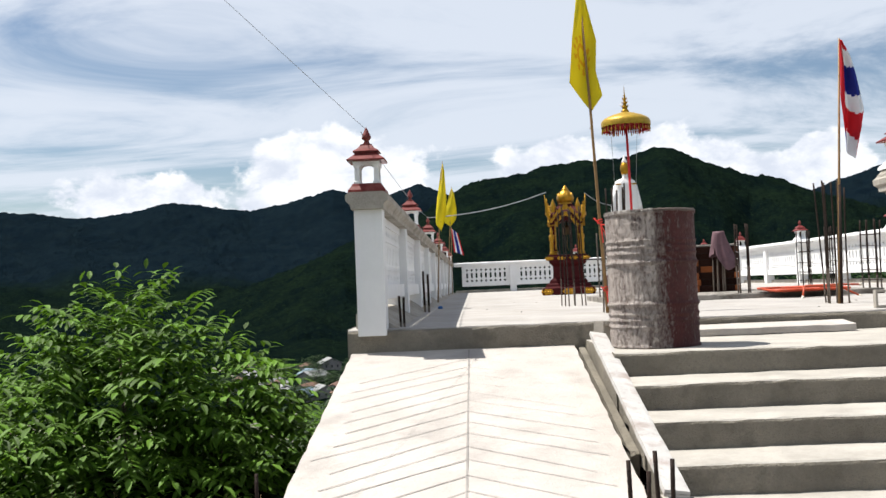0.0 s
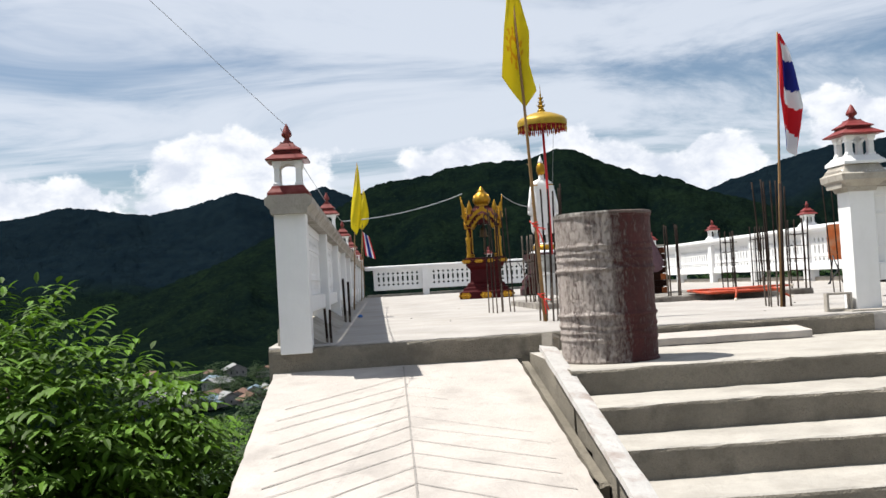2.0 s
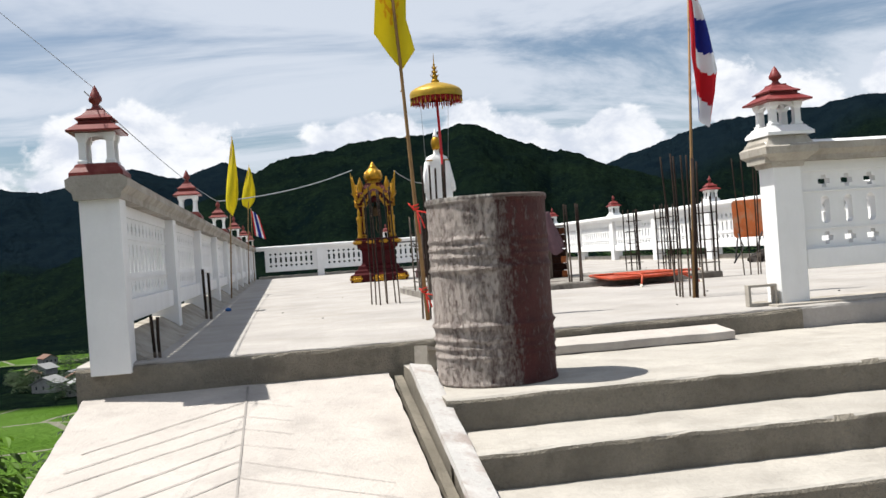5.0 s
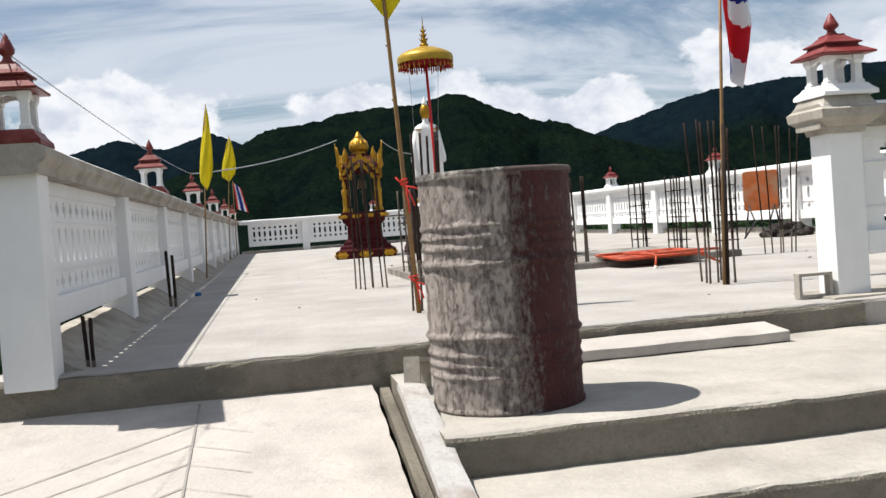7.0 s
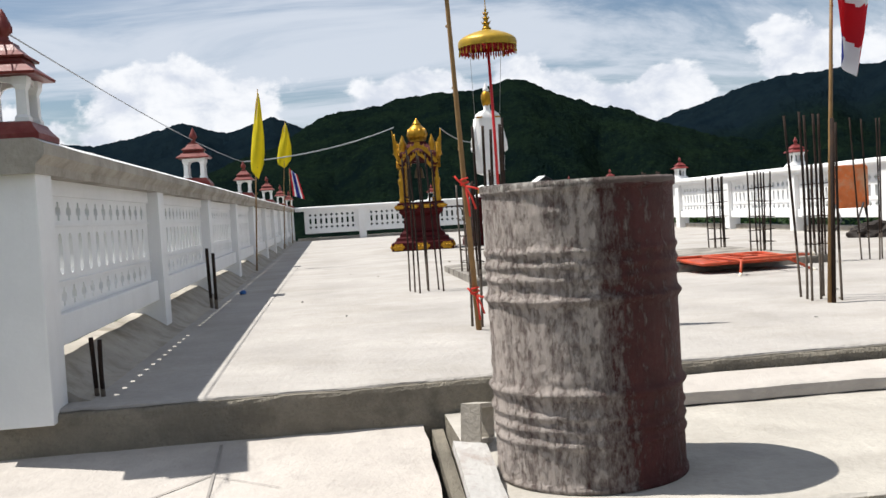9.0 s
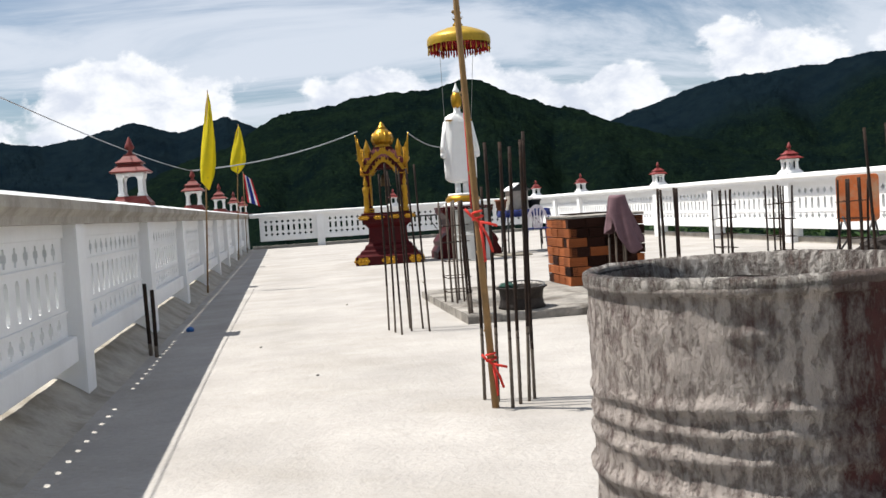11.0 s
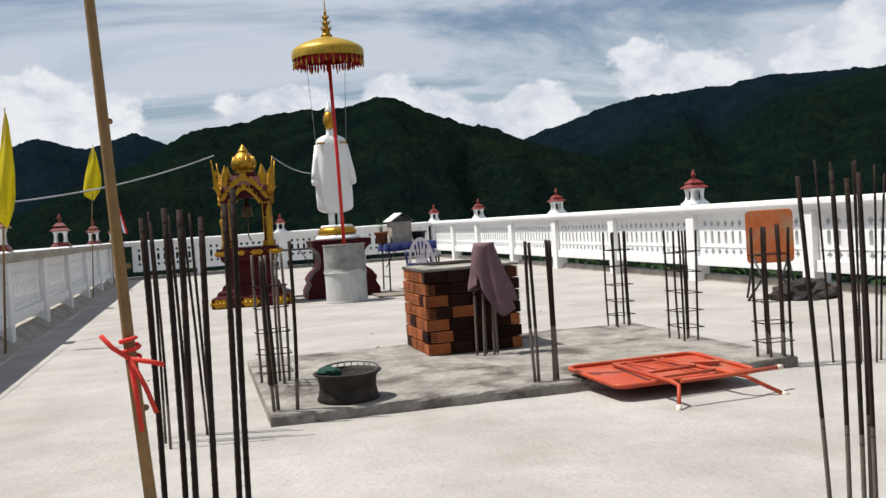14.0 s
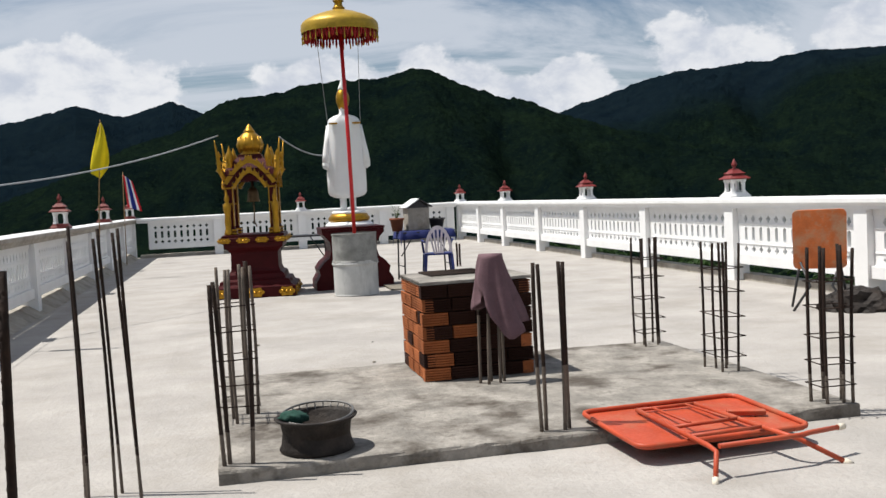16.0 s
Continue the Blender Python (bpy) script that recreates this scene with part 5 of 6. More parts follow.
hollow_block(pose(4.06, 0.20, 0.002, 0, 0, -6), "hollow grey concrete block beside the parapet pillar")
hollow_block(pose(1.69, -0.66, -0.130, 0, 10, 66), "hollow grey concrete block behind the oil drum")


# ---- flags ----
def cloth(name, w, h, nx_, ny_, shape, mats, stripe, parent, label=""):
    bm = bmesh.new()
    P = [[bm.verts.new(shape(i / nx_, j / ny_)) for j in range(ny_ + 1)] for i in range(nx_ + 1)]
    for i in range(nx_):
        for j in range(ny_):
            fc = bm.faces.new((P[i][j], P[i + 1][j], P[i + 1][j + 1], P[i][j + 1]))
            fc.material_index = stripe((i + 0.5) / nx_, (j + 0.5) / ny_)
            fc.smooth = True
    ob = part(name, bm, mats, parent, label)
    md_ = ob.modifiers.new("thick", "SOLIDIFY")
    md_.thickness = 0.002
    return ob


def fabric(name, c):
    m = material(name, c, 0.8, var=0.10, scale=6, fine=140, bump=0.06, spec=0.2)
    b = m.node_tree.nodes["Principled BSDF"]
    tr = m.node_tree.nodes.new("ShaderNodeBsdfTranslucent")
    tr.inputs[0].default_value = tuple(c) + (1,)
    mx = m.node_tree.nodes.new("ShaderNodeMixShader")
    mx.inputs[0].default_value = 0.45
    out = m.node_tree.nodes["Material Output"]
    m.node_tree.links.new(b.outputs[0], mx.inputs[1])
    m.node_tree.links.new(tr.outputs[0], mx.inputs[2])
    m.node_tree.links.new(mx.outputs[0], out.inputs[0])
    return m


M_YEL = fabric("yellow_cloth", (0.78, 0.66, 0.03))
M_YELP = fabric("emblem_ochre", (0.70, 0.42, 0.02))
M_FRED = fabric("flag_red", (0.62, 0.03, 0.045))
M_FWHITE = fabric("flag_white", (0.80, 0.80, 0.82))
M_FBLUE = fabric("flag_blue", (0.03, 0.045, 0.30))
M_BAMBOO = material("bamboo", (0.24, 0.14, 0.055), 0.55, var=0.22, scale=9, fine=60, bump=0.1, stain=0.4, stain_scale=7, dark=(0.14, 0.085, 0.04))
M_RIBBON = fabric("coral_ribbon", (0.75, 0.09, 0.07))


def bamboo_pole(parent, pts, r0, r1):
    bm = bmesh.new()
    tube(bm, pts, r0, 8, r2=r1)
    a, b = Vector(pts[0]), Vector(pts[-1])
    n = int((b - a).length / 0.32)
    for i in range(1, n):
        f = i / n
        vs_ = lathe(bm, [((r0 + (r1 - r0) * f), -0.006), ((r0 + (r1 - r0) * f) * 1.18, 0), ((r0 + (r1 - r0) * f), 0.006)], 8, top=False, bottom=False)
        bmesh.ops.transform(bm, matrix=Matrix.Translation(a.lerp(b, f)), verts=vs_)
    return part("pole", bm, M_BAMBOO, parent)


def emblem(u, v):
    d = math.hypot((u - 0.42) / 0.36, (v - 0.60) / 0.15)
    a = math.atan2((v - 0.60) / 0.15, (u - 0.42) / 0.36)
    return 1 if 0.34 < d < 0.58 or (0.66 < d < 1.0 and math.cos(10 * a) > 0.1) else 0


main_flag = thing("yellow_flag", "yellow emblem flag hanging from a tall bamboo pole", "flag", pose(2.03, 1.47, 0), "flags on bamboo poles")
bamboo_pole(main_flag, [(0, 0, 0), (-0.045, -0.07, 0.86), (-0.085, -0.08, 1.95), (-0.14, -0.06, 3.1)], 0.017, 0.010)


def big_yellow(u, v):
    left = np.interp(v, [0, 0.55, 1], [-0.15, -0.225, -0.265])
    right = np.interp(v, [0, 0.5, 0.78, 1], [-0.11, 0.0, -0.02, 0.03])
    low = np.interp(u, [0, 0.65, 1], [2.15, 1.87, 2.01])
    return (float(left + (right - left) * u), -0.075 - 0.03 * math.sin(5 * u + 3 * v) * min(1, 3 * v), float(3.06 - (3.06 - low) * v))


cloth("cloth", 1, 1, 30, 60, big_yellow, [M_YEL, M_YELP], emblem, main_flag)
for z, s in ((0.82, 1.0), (0.20, 0.8)):
    bm = bmesh.new()
    x0 = -0.045 * z / 0.86
    tube(bm, [(x0 + 0.022 * math.cos(a), -0.09 * z + 0.022 * math.sin(a), z + 0.004 * a) for a in [0.7 * i for i in range(18)]], 0.005, 5)
    for dx, dz in ((-0.06, 0.06), (0.05, -0.13), (0.015, -0.17), (0.075, -0.02)):
        tube(bm, [(x0, -0.03 - 0.09 * z, z), (x0 + dx * 0.6 * s, -0.04 - 0.09 * z, z + dz * 0.5 * s), (x0 + dx * s, -0.035 - 0.09 * z, z + dz * s)], 0.006, 5)
    part("ribbon", bm, M_RIBBON, main_flag, "coral plastic ribbon tie")


def tricolor(u, v):
    return 0 if u < 1 / 6 or u > 5 / 6 else 1 if u < 2 / 6 or u > 4 / 6 else 2


thai = thing("tricolor_flag", "red, white and blue striped flag on a wooden pole", "flag", pose(4.17, 1.50, 0), "flags on bamboo poles")
bamboo_pole(thai, [(0, 0, 0), (0.055, 0, 1.1), (0.13, 0, 2.47)], 0.016, 0.008)
bm = bmesh.new()
tube(bm, [(0.012, -0.024, 0.0), (0.052, -0.022, 1.10)], 0.013, 7)
part("stake", bm, M_STEEL, thai, "dark stake lashed to the pole")


def limp(u, v):
    """v runs down the flag; u from the pole to the loose edge."""
    left = np.interp(v, [0, 0.55, 1], [0.126, 0.09, 0.12])
    right = np.interp(v, [0, 0.16, 0.64, 0.8, 1], [0.145, 0.21, 0.31, 0.285, 0.225])
    low = np.interp(u, [0, 0.7, 1], [1.46, 1.33, 1.42])
    return (float(left + (right - left) * u), -0.02 - 0.045 * math.sin(8 * u + 2.0 * v) * min(1, 3 * v), float(2.45 - (2.45 - low) * v))


def folded(u, v):
    """Stripes of a furled flag: one fold of red by the pole, the others falling beside it."""
    if u < 0.30 + 0.10 * math.sin(6 * v):
        return 0 if v < 0.86 else 2
    w = v + 0.10 * (0.6 - u)
    return 0 if w < 0.07 else 1 if w < 0.22 else 2 if w < 0.47 else 1 if w < 0.62 else 0 if w < 0.84 or u > 0.75 else 1


cloth("cloth", 1, 1, 36, 60, limp, [M_FRED, M_FWHITE, M_FBLUE], folded, thai)


def small_flag(x, y, h, top, size, colour, label, lean, wide=0.16):
    t = thing(colour + "_flag", label, "flag", pose(x, y, 0), "flags on bamboo poles")
    bamboo_pole(t, [(0, 0, 0), (lean * 0.4, 0, h * 0.5), (lean, 0, h)], 0.013, 0.007)
    if colour == "yellow":
        f = lambda u, v: (lean * (1 - 0.45 * v) + size * wide * (u - 0.45) * float(np.interp(v, [0, 0.12, 0.6, 0.85, 1], [0.08, 0.35, 0.95, 1.1, 0.95])), 0.03 * math.sin(6 * u + 4 * v), top - size * (1.12 + 0.22 * float(np.interp(u, [0, 0.5, 1], [0.4, 1.0, 0.0]))) * v)
        cloth("cloth", 1, 1, 10, 24, f, [M_YEL], lambda u, v: 0, t)
    else:
        f = lambda u, v: (lean + size * (0.34 + 0.18 * v) * u + 0.1 * size * v, 0.04 * math.sin(6 * u + 2 * v), top - size * 1.25 * v - size * 0.30 * u + 0.1 * size * v * u)
        cloth("cloth", 1, 1, 18, 24, f, [M_FRED, M_FWHITE, M_FBLUE], lambda u, v: tricolor(u, v), t)
    return t


small_flag(0.16, 9.9, 2.55, 2.50, 0.90, "yellow", "limp yellow flag on a thin bamboo pole by the parapet", 0.18, 0.20)
small_flag(0.13, 19.2, 3.02, 2.96, 0.78, "yellow", "yellow flag on a thin bamboo pole by the parapet", 0.20, 0.40)
small_flag(0.14, 24.0, 2.2, 2.15, 0.62, "tricolor", "red, white and blue flag on a pole by the parapet", 0.04)

# ---- wires ----
M_WIRE = material("grey_wire", (0.30, 0.31, 0.33), 0.6, var=0.1, scale=20, bump=0.0)


def wire(name, a, b, sag, r, label):
    bm = bmesh.new()
    a, b = Vector(a), Vector(b)
    tube(bm, [a.lerp(b, i / 20) - Vector((0, 0, sag * 4 * (i / 20) * (1 - i / 20))) for i in range(21)], r, 5)
    return tagged(part(name, bm, M_WIRE), label, "wire")


wire("wire", (-0.02, -0.2, 1.52), (0.0, 10.76, 1.60), 0.06, 0.0035, "pale wire strung along the finials")
wire("wire", (0.0, 10.76, 1.60), (2.50, 13.9, 2.27), 0.10, 0.010, "pale wire sagging from parapet to shrine")
wire("wire", (3.35, 13.9, 2.22), (3.98, 14.25, 1.95), 0.06, 0.010, "pale wire between shrine and statue")
wire("wire", (-6.5, -11.0, 7.4), (0.0, 0.0, 1.57), 0.0, 0.0018, "thin grey cable rising from the corner finial")
for sx in (-1, 1):
    wire("wire", (4.15 + sx * 0.28 , 13.1, 3.50), (4.32 + sx * 0.24, 14.3, 2.42), 0.0, 0.004, "thin stay from umbrella to statue")


# ---- tables, chair and offerings behind the statue ----
M_BLUE = material("blue_cloth", (0.012, 0.020, 0.10), 0.85, var=0.25, scale=9, fine=90, bump=0.2)
M_DARKSTEEL = material("dark_steel", (0.05, 0.05, 0.052), 0.5, metal=0.5, var=0.2, scale=12, bump=0.05)
M_CHAIR = material("lilac_plastic", (0.58, 0.52, 0.56), 0.45, var=0.06, scale=6, bump=0.03)
M_NAVY = material("navy_plastic", (0.02, 0.03, 0.14), 0.4, var=0.08, scale=6, bump=0.03)
M_TERRA = material("terracotta", (0.24, 0.085, 0.045), 0.85, var=0.2, scale=9, bump=0.15)
M_LEAF2 = material("pot_leaves", (0.06, 0.10, 0.03), 0.7, var=0.3, scale=14, bump=0.05)


def side_table(m, w, d, h, label, cloth_on):
    t = thing("side_table", label, "table", m)
    bm = bmesh.new()
    box(bm, -w / 2, w / 2, -d / 2, d / 2, h - 0.025, h, 0.004)
    part("tabletop", bm, M_DARKSTEEL, t)
    for sx in (-1, 1):
        for sy in (-1, 1):
            bm = bmesh.new()
            tube(bm, [(sx * (w / 2 - 0.04), sy * (d / 2 - 0.04), 0), (sx * (w / 2 - 0.06), sy * (d / 2 - 0.05), h - 0.02)], 0.013, 8)
            part("leg", bm, M_DARKSTEEL, t)
        bm = bmesh.new()
        tube(bm, [(sx * (w / 2 - 0.05), -d / 2 + 0.05, h * 0.3), (sx * (w / 2 - 0.05), d / 2 - 0.05, h * 0.3)], 0.009, 6)
        tube(bm, [(sx * (w / 2 - 0.05), 0, h * 0.5), (sx * (w / 2 - 0.28), 0, h - 0.03)], 0.009, 6)
        part("brace", bm, M_DARKSTEEL, t)
    return t


side_table(pose(5.52, 14.75, 0, 0, 0, 4), 0.85, 0.5, 0.75, "dark steel table under a blue cloth", True)
side_table(pose(3.62, 15.1, 0, 0, 0, -5), 0.9, 0.5, 0.78, "dark folding table with thin splayed legs", False)
bm = bmesh.new()
G = {}
for i in range(25):
    for j in range(17):
        x, y = -0.46 + 0.92 * i / 24, -0.29 + 0.58 * j / 16
        over = max(0, abs(x) - 0.425) + max(0, abs(y) - 0.25)
        G[i, j] = bm.verts.new((math.copysign(min(abs(x), 0.44), x), math.copysign(min(abs(y), 0.265), y) + 0.008 * math.sin(30 * x) * (over > 0), 0.754 + 0.012 * noise.noise(Vector((x * 7, y * 7, 0))) + 0.01 - over * 3.2))
for i in range(24):
    for j in range(16):
        bm.faces.new((G[i, j], G[i + 1, j], G[i + 1, j + 1], G[i, j + 1]))
cl = part("table_cloth", bm, M_BLUE, smooth=True)
cl.matrix_basis = pose(5.52, 14.75, 0, 0, 0, 4)
tagged(cl, "rumpled dark blue cloth over the steel table", "tablecloth")

# spirit house model: pale box under a pitched roof
house = thing("spirit_house", "small pale model house with a pitched metal roof", "spirit house", pose(5.42, 14.80, 0.768, 0, 0, 6))
bm = bmesh.new()
box(bm, -0.17, 0.17, -0.14, 0.14, 0, 0.34, 0.004)
part("wall", bm, M_RAWCAP, house)
for s in (-1, 1):
    bm = bmesh.new()
    box(bm, -0.25, 0.0, -0.2, 0.2, -0.008, 0.008, 0.002)
    ob = part("roof", bm, M_WHITE if s < 0 else M_DARKSTEEL, house, "pale sheet roof slope" if s < 0 else "dark roof slope")
    ob.matrix_basis = pose(0, 0, 0.48) @ (pose(0, 0, 0, 0, -32, 0) if s < 0 else pose(0, 0, 0, 0, 32, 0) @ pose(0, 0, 0, 0, 0, 180))
bm = bmesh.new()
prism(bm, [(-0.18, 0.34), (0.18, 0.34), (0, 0.455)], -0.14, 0.14)
part("gable", bm, M_DARKSTEEL, house)
for x, z in ((-0.08, 0.2), (0.06, 0.22), (0.0, 0.08)):
    bm = bmesh.new()
    box(bm, x - 0.03, x + 0.03, -0.148, -0.139, z - 0.04, z + 0.04, 0.002)
    part("panel", bm, M_RAWCAP, house)


def flower_pot(m, mat, r, h, plant):
    t = thing("flower_pot", "terracotta pot with a wiry plant" if plant else "dark empty flower pot on the blue cloth", "flower pot", m)
    bm = bmesh.new()
    lathe(bm, [(r * 0.7, 0), (r * 0.95, h * 0.85), (r * 1.08, h * 0.86), (r * 1.08, h), (r * 0.95, h), (r * 0.9, h * 0.8), (0, h * 0.78)], 20, top=False)
    part("pot", bm, mat, t)
    if plant:
        bm = bmesh.new()
        for k in range(14):
            a, l = random.uniform(0, 6.28), random.uniform(0.08, 0.22)
            tube(bm, [(0, 0, h * 0.7), (0.03 * math.cos(a), 0.03 * math.sin(a), h + l * 0.5), (0.10 * math.cos(a), 0.10 * math.sin(a), h + l)], 0.004, 4, r2=0.001)
        part("plant", bm, M_LEAF2, t)
    return t


flower_pot(pose(5.10, 14.72, 0.765), M_TERRA, 0.11, 0.2, True)
flower_pot(pose(5.74, 14.80, 0.775), M_DARKSTEEL, 0.13, 0.16, False)

chair = thing("plastic_chair", "lilac plastic chair with slatted back and navy legs", "chair", pose(5.62, 14.25, 0, 0, 0, 172))
bm = bmesh.new()
prism(bm, rounded(0.21, 0.2, 0.06), 0.40, 0.425, "z")
part("seat", bm, M_NAVY, chair)
bm = bmesh.new()
arc = [(0.205 * math.cos(a), 0.44 + 0.0 + 0.40 * math.sin(a)) for a in [math.pi * i / 14 for i in range(15)]]
arc_in = [(0.165 * math.cos(a), 0.44 + 0.345 * math.sin(a)) for a in [math.pi * i / 14 for i in range(15)]]
prism(bm, arc + arc_in[::-1], 0.185, 0.205)
part("back_frame", bm, M_CHAIR, chair)
for k in range(5):
    x = -0.10 + 0.05 * k
    bm = bmesh.new()
    prism(bm, [(x * 0.6 - 0.013, 0.425), (x * 0.6 + 0.013, 0.425), (x * 1.25 + 0.015, 0.80 - abs(x) * 0.6), (x * 1.25 - 0.015, 0.80 - abs(x) * 0.6)], 0.188, 0.202)
    part("slat", bm, M_CHAIR, chair)
for sx in (-1, 1):
    for sy in (-1, 1):
        bm = bmesh.new()
        tube(bm, [(sx * 0.22, sy * 0.21, 0), (sx * 0.19, sy * 0.18, 0.41)], 0.022, 8, r2=0.028)
        part("leg", bm, M_NAVY, chair)
    bm = bmesh.new()
    tube(bm, [(sx * 0.20, 0.19, 0.60), (sx * 0.23, 0.0, 0.62), (sx * 0.22, -0.17, 0.58), (sx * 0.20, -0.18, 0.42)], 0.018, 8)
    part("arm", bm, M_NAVY, chair)
bm = bmesh.new()
rough_box(bm, 4.72, 5.25, 13.2, 14.0, 0.001, 0.03, amp=0.004)
tagged(part("stone_slab", bm, M_STEP), "low grey paving slab beside the plinth", "slab")

# ---- worn orange table top leaning on a trestle by the parapet ----
orange = thing("leaning_tabletop", "worn orange table top standing on edge by the parapet", "tabletop", pose(8.16, 8.35, 0, 0, 0, -30))
bm = bmesh.new()
prism(bm, rounded(0.245, 0.29, 0.05), -0.012, 0.012, "y", m=pose(0, 0, 0.68, 8, 0, 0))
part("plate", bm, M_WORN, orange)
for sx in (-1, 1):
    bm = bmesh.new()
    tube(bm, [(sx * 0.18, 0.0, 0.46), (sx * 0.10, -0.08, 0.23), (sx * 0.26, -0.16, 0.0)], 0.013, 7)
    tube(bm, [(sx * 0.18, 0.04, 0.46), (sx * 0.26, 0.18, 0.0)], 0.013, 7)
    part("leg", bm, M_DARKSTEEL, orange)
junk = thing("rubble_heap", "low dark heap of rubble and tarp under the tabletop", "rubble", pose(8.42, 8.15, 0))
bm = bmesh.new()
bmesh.ops.create_icosphere(bm, subdivisions=4, radius=1.0)
for v in bm.verts:
    v.co = Vector((v.co.x * 0.36, v.co.y * 0.30, max(0.0, v.co.z) * 0.20)) * (1 + 0.25 * noise.noise(v.co * 3) + 0.1 * noise.noise(v.co * 9))
part("mound", bm, M_BLACK, junk)

# loose scraps lying about
M_SCRAP = material("grey_scrap", (0.10, 0.095, 0.09), 0.8, var=0.3, scale=20, bump=0.2)
M_BLUESC = material("blue_plastic", (0.03, 0.12, 0.35), 0.5, var=0.2, scale=20, bump=0.1)
for k in range(24):
    x, y = random.uniform(0.5, 8.3), random.uniform(0.5, 9.5) ** 1.0
    if 2.3 < x < 6.1 and 4.4 < y < 7.4:
        continue
    bm = bmesh.new()
    s = random.uniform(0.006, 0.018)
    bmesh.ops.create_icosphere(bm, subdivisions=1, radius=s)
    for v in bm.verts:
        v.co = Vector((v.co.x * 1.6, v.co.y, v.co.z * 0.5)) * random.uniform(0.7, 1.2)
    ob = part("pebble", bm, M_SCRAP if k % 5 else M_STEP)
    ob.matrix_basis = pose(x, y, s * 0.35, 0, 0, random.uniform(0, 180))
    tagged(ob, "small loose stone chip on the floor", "stone", "stone chips on the terrace")
bm = bmesh.new()
lathe(bm, [(0.03, 0), (0.036, 0.02), (0.02, 0.035), (0, 0.04)], 10)
ob = tagged(part("bottle_cap", bm, M_BLUESC), "blue plastic scrap by the parapet", "litter")
ob.matrix_basis = pose(0.34, 5.6, 0.001)


# ---- leaves, bushes, village ----
def leaf_material(name, c, each=0.35):
    m = material(name, c, 0.6, var=0.2, scale=5, fine=40, bump=0.05, spec=0.25)
    t = m.node_tree
    b = t.nodes["Principled BSDF"]
    g = t.nodes.new("ShaderNodeNewGeometry")
    h = t.nodes.new("ShaderNodeHueSaturation")
    r = t.nodes.new("ShaderNodeMapRange")
    r.inputs[3].default_value, r.inputs[4].default_value = 1 - each, 1 + each
    t.links.new(g.outputs["Random Per Island"], r.inputs[0])
    t.links.new(r.outputs[0], h.inputs["Value"])
    t.links.new(b.inputs["Base Color"].links[0].from_socket, h.inputs["Color"])
    t.links.new(h.outputs[0], b.inputs["Base Color"])
    tr = t.nodes.new("ShaderNodeBsdfTranslucent")
    t.links.new(h.outputs[0], tr.inputs[0])
    mx = t.nodes.new("ShaderNodeMixShader")
    mx.inputs[0].default_value = 0.32
    t.links.new(b.outputs[0], mx.inputs[1])
    t.links.new(tr.outputs[0], mx.inputs[2])
    t.links.new(mx.outputs[0], t.nodes["Material Output"].inputs[0])
    return m


M_LEAF = leaf_material("fresh_leaves", (0.076, 0.155, 0.011), 0.6)
M_BUSH = leaf_material("bush_leaves", (0.022, 0.050, 0.010))
M_BARK = material("bark", (0.13, 0.10, 0.075), 0.9, var=0.3, scale=12, bump=0.4)
M_STRAW = material("dry_grass", (0.33, 0.24, 0.13), 0.9, var=0.25, scale=12, bump=0.1)


def leaf_quads(out_v, out_f, p, way, length, width, droop):
    """One folded, pointed leaf."""
    way = way.normalized()
    side = way.cross(Vector((0, 0, 1)))
    side = side.normalized() if side.length > 0.05 else Vector((1, 0, 0))
    up = side.cross(way)
    base = len(out_v)
    for f, w, d in ((0.0, 0.1, 0), (0.35, 1.0, 0.10), (0.7, 0.75, 0.30), (1.0, 0.03, 0.6)):
        c = p + way * length * f - Vector((0, 0, droop * length * d))
        out_v += [c - side * width * w / 2 + up * width * 0.12 * w, c, c + side * width * w / 2 + up * width * 0.12 * w]
    for k in range(3):
        a = base + 3 * k
        out_f += [(a, a + 1, a + 4, a + 3), (a + 1, a + 2, a + 5, a + 4)]


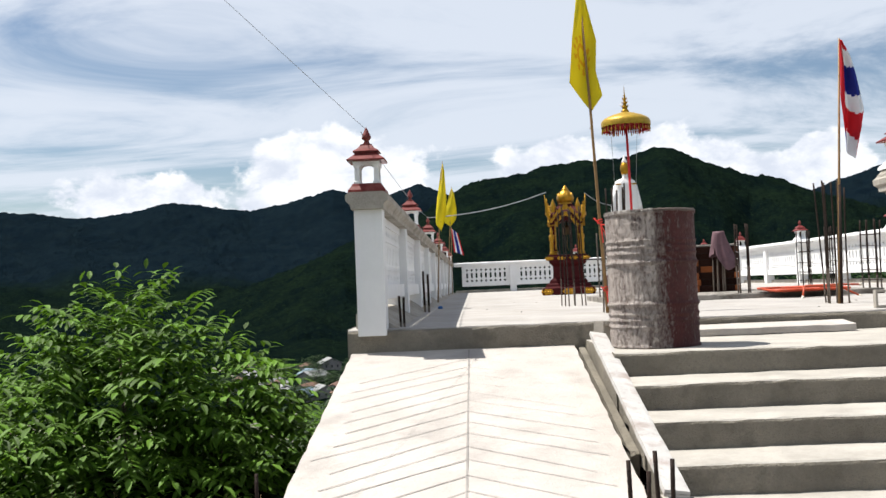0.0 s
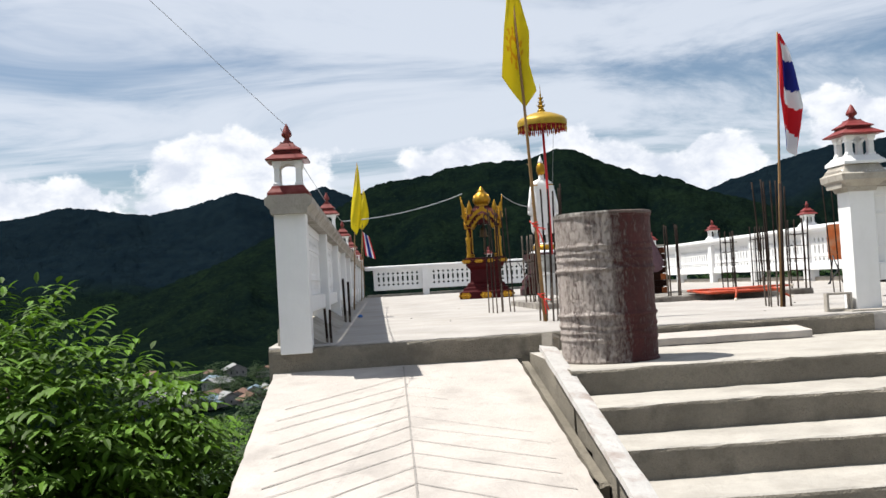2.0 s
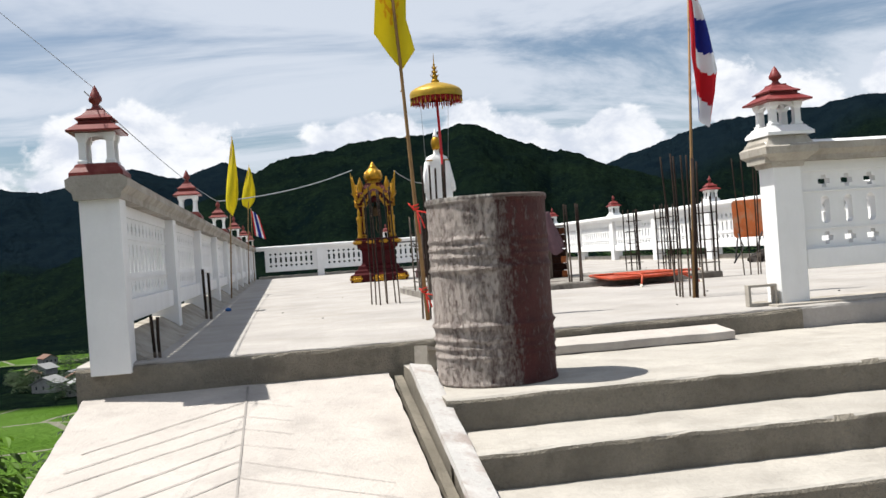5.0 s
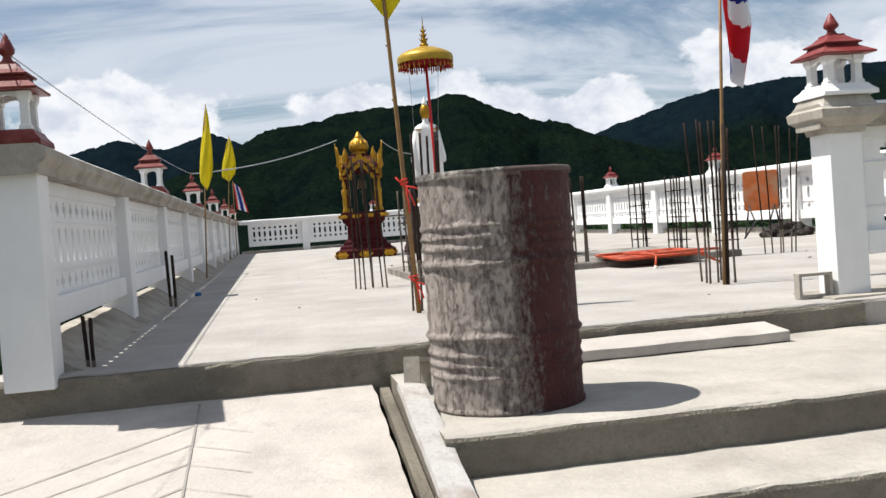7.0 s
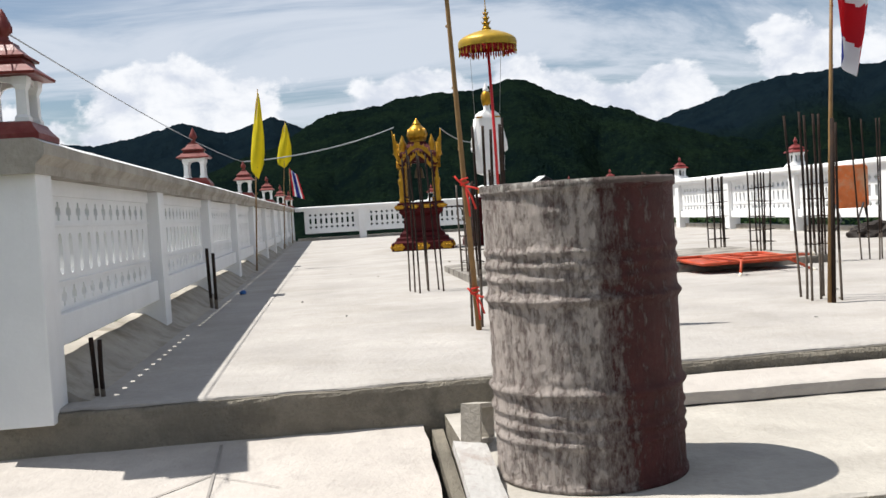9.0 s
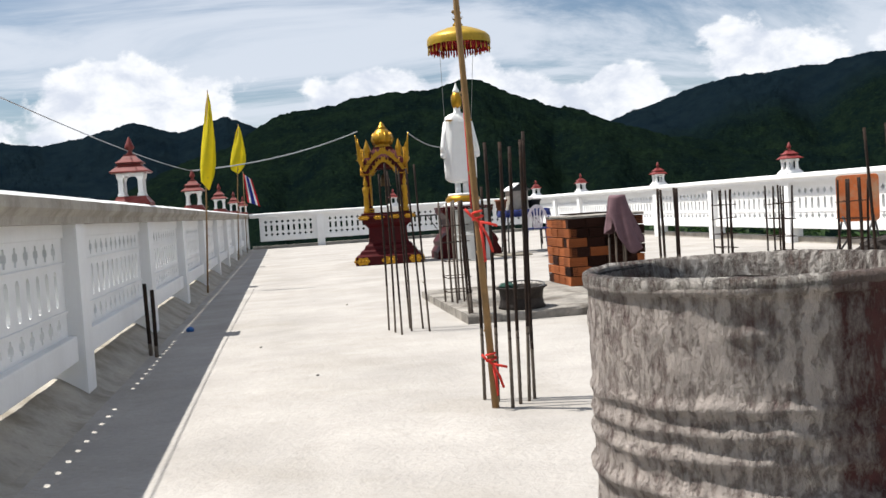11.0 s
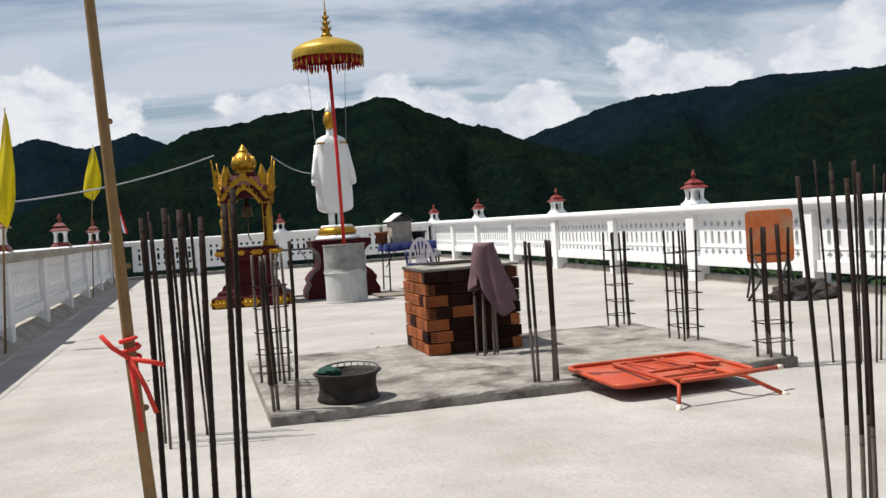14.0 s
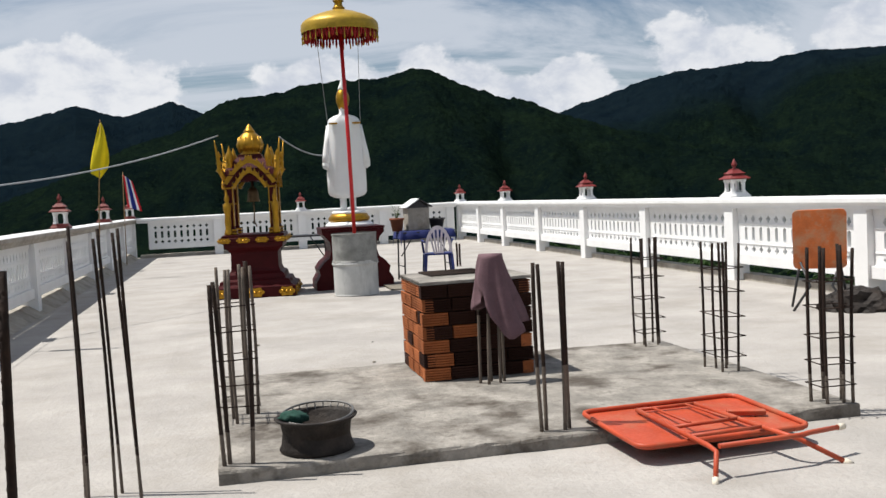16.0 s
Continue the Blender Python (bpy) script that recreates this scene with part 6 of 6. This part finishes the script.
def tree(name, label, m, blobs, fronds, leaf, mat, seed, trunk):
    """Trunk and limbs, and a crown of compound fronds gathered in uneven clumps."""
    rnd = random.Random(seed)
    t = thing(name, label, "tree", m)
    bm = bmesh.new()
    base = Vector((0, 0, trunk))
    for c, r in blobs:
        mid = base.lerp(Vector(c), 0.5) + Vector((rnd.uniform(-.2, .2), rnd.uniform(-.2, .2), 0.1))
        tube(bm, [base, mid, Vector(c) + Vector((0, 0, r[2] * 0.5))], 0.05, 7, r2=0.008)
    part("trunk", bm, M_BARK, t)
    V_, F_ = [], []
    total = sum(r[0] * r[1] + r[0] * r[2] for c, r in blobs)
    for c, r in blobs:
        n = int(fronds * (r[0] * r[1] + r[0] * r[2]) / total)
        for _ in range(n):
            d = Vector((rnd.gauss(0, 1), rnd.gauss(0, 1), rnd.gauss(0.15, 1))).normalized()
            k = rnd.random() ** 0.35
            k *= 1 + 0.22 * noise.noise(d * 2.3 + Vector(c))
            p = Vector(c) + Vector((d.x * r[0], d.y * r[1], d.z * r[2])) * k
            way = (Vector((d.x, d.y, d.z * 0.5 + 0.25)) + Vector((rnd.uniform(-.5, .5), rnd.uniform(-.5, .5), rnd.uniform(-.3, .3)))).normalized()
            L = leaf * rnd.uniform(2.2, 3.8)
            side = way.cross(Vector((0, 0, 1))).normalized()
            pairs = rnd.randint(3, 5)
            for q in range(pairs):
                f = (q + 0.5) / pairs
                pp = p + way * L * f - Vector((0, 0, 0.35 * L * f * f))
                for s in (-1, 1):
                    leaf_quads(V_, F_, pp, side * s + way * 0.35 + Vector((0, 0, -0.35)), leaf * rnd.uniform(0.8, 1.15), leaf * 0.42, 0.5)
            leaf_quads(V_, F_, p + way * L - Vector((0, 0, 0.35 * L)), way + Vector((0, 0, -0.5)), leaf * 1.1, leaf * 0.42, 0.5)
    me_ = bpy.data.meshes.new("crown")
    me_.from_pydata([tuple(v) for v in V_], [], F_)
    me_.materials.append(mat)
    o = new("crown", me_)
    o.parent = t
    return t


tree("tree", "leafy bright green young tree beside the ramp", pose(-1.9, -0.3, -2.9),
     [((0.0, 0.0, 2.0), (1.05, 1.0, 1.25)), ((-1.0, 0.3, 1.6), (0.9, 0.9, 1.2)), ((0.85, 0.2, 1.3), (0.75, 0.8, 1.0)), ((-0.1, -0.7, 1.0), (1.1, 0.7, 1.0)), ((-0.1, 0.2, 2.74), (0.42, 0.42, 0.5)), ((0.75, 0.3, 2.2), (0.45, 0.5, 0.6)), ((-1.9, 0.2, 1.5), (0.8, 0.8, 1.3)), ((0.9, -0.5, 0.3), (0.6, 0.7, 0.8)), ((-1.2, -0.6, 0.6), (0.9, 0.7, 0.9))],
     3900, 0.108, M_LEAF, 5, -1.2)
for k, (x, y, z, s) in enumerate(((-1.9, 4.5, -7.5, 1.0), (-2.0, 9.5, -6.2, 1.0), (-2.2, 14.0, -6.8, 1.1), (-3.4, 19.0, -7.0, 1.2), (-3.0, 27.0, -7.2, 1.3), (11.0, 3.0, -3.2, 1.0), (11.0, 7.0, -3.2, 1.0), (11.0, 11.0, -3.3, 1.0), (11.2, 15.0, -3.4, 1.1), (11.2, 19.5, -3.4, 1.1), (11.2, 24.0, -3.4, 1.1))):
    tree("bush", "dense dark green bush on the slope below the parapet", pose(x, y, z),
         [((0, 0, 2.2 * s), (1.3 * s, 1.5 * s, 1.3 * s)), ((0.4, 1.4, 1.8 * s), (1.2 * s, 1.2 * s, 1.3 * s)), ((-0.3, -1.4, 1.9 * s), (1.1 * s, 1.2 * s, 1.1 * s))], 420, 0.2, M_BUSH, 20 + k, 0.2)
# tall dry grass at the foot of the tree
rnd = random.Random(8)
V_, F_ = [], []
for _ in range(420):
    x, y = rnd.uniform(-3.0, -0.3), rnd.uniform(-4.4, -2.2)
    h, a = rnd.uniform(0.5, 1.15), rnd.uniform(0, 6.28)
    lean = Vector((math.cos(a), math.sin(a), 0)) * rnd.uniform(0.05, 0.35)
    s = Vector((-math.sin(a), math.cos(a), 0)) * 0.004
    b0 = Vector((x, y, -1.75))
    i = len(V_)
    for f in (0, 0.4, 0.75, 1.0):
        c = b0 + Vector((0, 0, h * f)) + lean * f * f
        V_ += [c - s * (1.1 - f), c + s * (1.1 - f)]
    F_ += [(i, i + 1, i + 3, i + 2), (i + 2, i + 3, i + 5, i + 4), (i + 4, i + 5, i + 7, i + 6)]
me_ = bpy.data.meshes.new("dry_grass")
me_.from_pydata([tuple(v) for v in V_], [], F_)
me_.materials.append(M_STRAW)
tagged(new("dry_grass", me_), "tall dry straw-coloured grass below the tree", "grass", kind="stuff")

# houses of the village in the valley
M_VILLAGE = material("house_wall", (0.27, 0.26, 0.245), 0.8, var=0.2, scale=0.4, bump=0.1)
ROOFS = [material("roof_sheet", (0.23, 0.23, 0.225), 0.6, var=0.15, scale=0.5, bump=0.1), material("roof_rust", (0.15, 0.085, 0.06), 0.8, var=0.2, scale=0.5, bump=0.1), material("roof_blue", (0.15, 0.21, 0.26), 0.6, var=0.15, scale=0.5, bump=0.1)]
rnd = random.Random(3)


def valley_house(m, w, d, h, roof):
    t = thing("house", "small pale village house with a pitched sheet roof", "house", m, "village in the valley")
    bm = bmesh.new()
    box(bm, -w / 2, w / 2, -d / 2, d / 2, -2, h)
    prism(bm, [(-w / 2, h), (w / 2, h), (0, h + w * 0.22)], -d / 2, d / 2)
    part("wall", bm, M_VILLAGE, t)
    for s in (-1, 1):
        bm = bmesh.new()
        prism(bm, [(0, h + w * 0.25), (s * w * 0.6, h - w * 0.03), (s * w * 0.6, h + w * 0.0), (0, h + w * 0.28)], -d * 0.56, d * 0.56)
        part("roof", bm, roof, t)
    for q in range(3):
        bm = bmesh.new()
        x = w * (-0.3 + 0.3 * q)
        box(bm, x - 0.5, x + 0.5, -d / 2 - 0.05, -d / 2 + 0.02, h * 0.35, h * 0.75)
        part("window", bm, M_DARKSTEEL, t)


for k in range(26):
    b_ = rnd.uniform(-14, -4.6)
    r_ = 540 + 240 * rnd.random() ** 1.6
    z_ = float(land_height(np.array([b_]), np.array([r_]))[0])
    valley_house(pose(r_ * math.sin(radians(b_)), r_ * math.cos(radians(b_)), z_, 0, 0, rnd.uniform(-50, 50)), rnd.uniform(8, 15), rnd.uniform(9, 18), rnd.uniform(3, 5), ROOFS[rnd.choice((0, 0, 1, 1, 2))])

for k in range(34):
    b_ = rnd.uniform(-15, -4.4)
    r_ = rnd.uniform(532, 760)
    z_ = float(land_height(np.array([b_]), np.array([r_]))[0])
    s = rnd.uniform(0.7, 1.3)
    tree("village_tree", "dark green broad-crowned tree between village houses", pose(r_ * math.sin(radians(b_)), r_ * math.cos(radians(b_)), z_),
         [((0, 0, 6 * s), (5 * s, 5 * s, 4 * s)), ((3 * s, 1, 4.5 * s), (3 * s, 3 * s, 3 * s)), ((-3 * s, -1, 4 * s), (3 * s, 3 * s, 3.5 * s))], 110, 0.9, M_BUSH, 90 + k, 0.0)
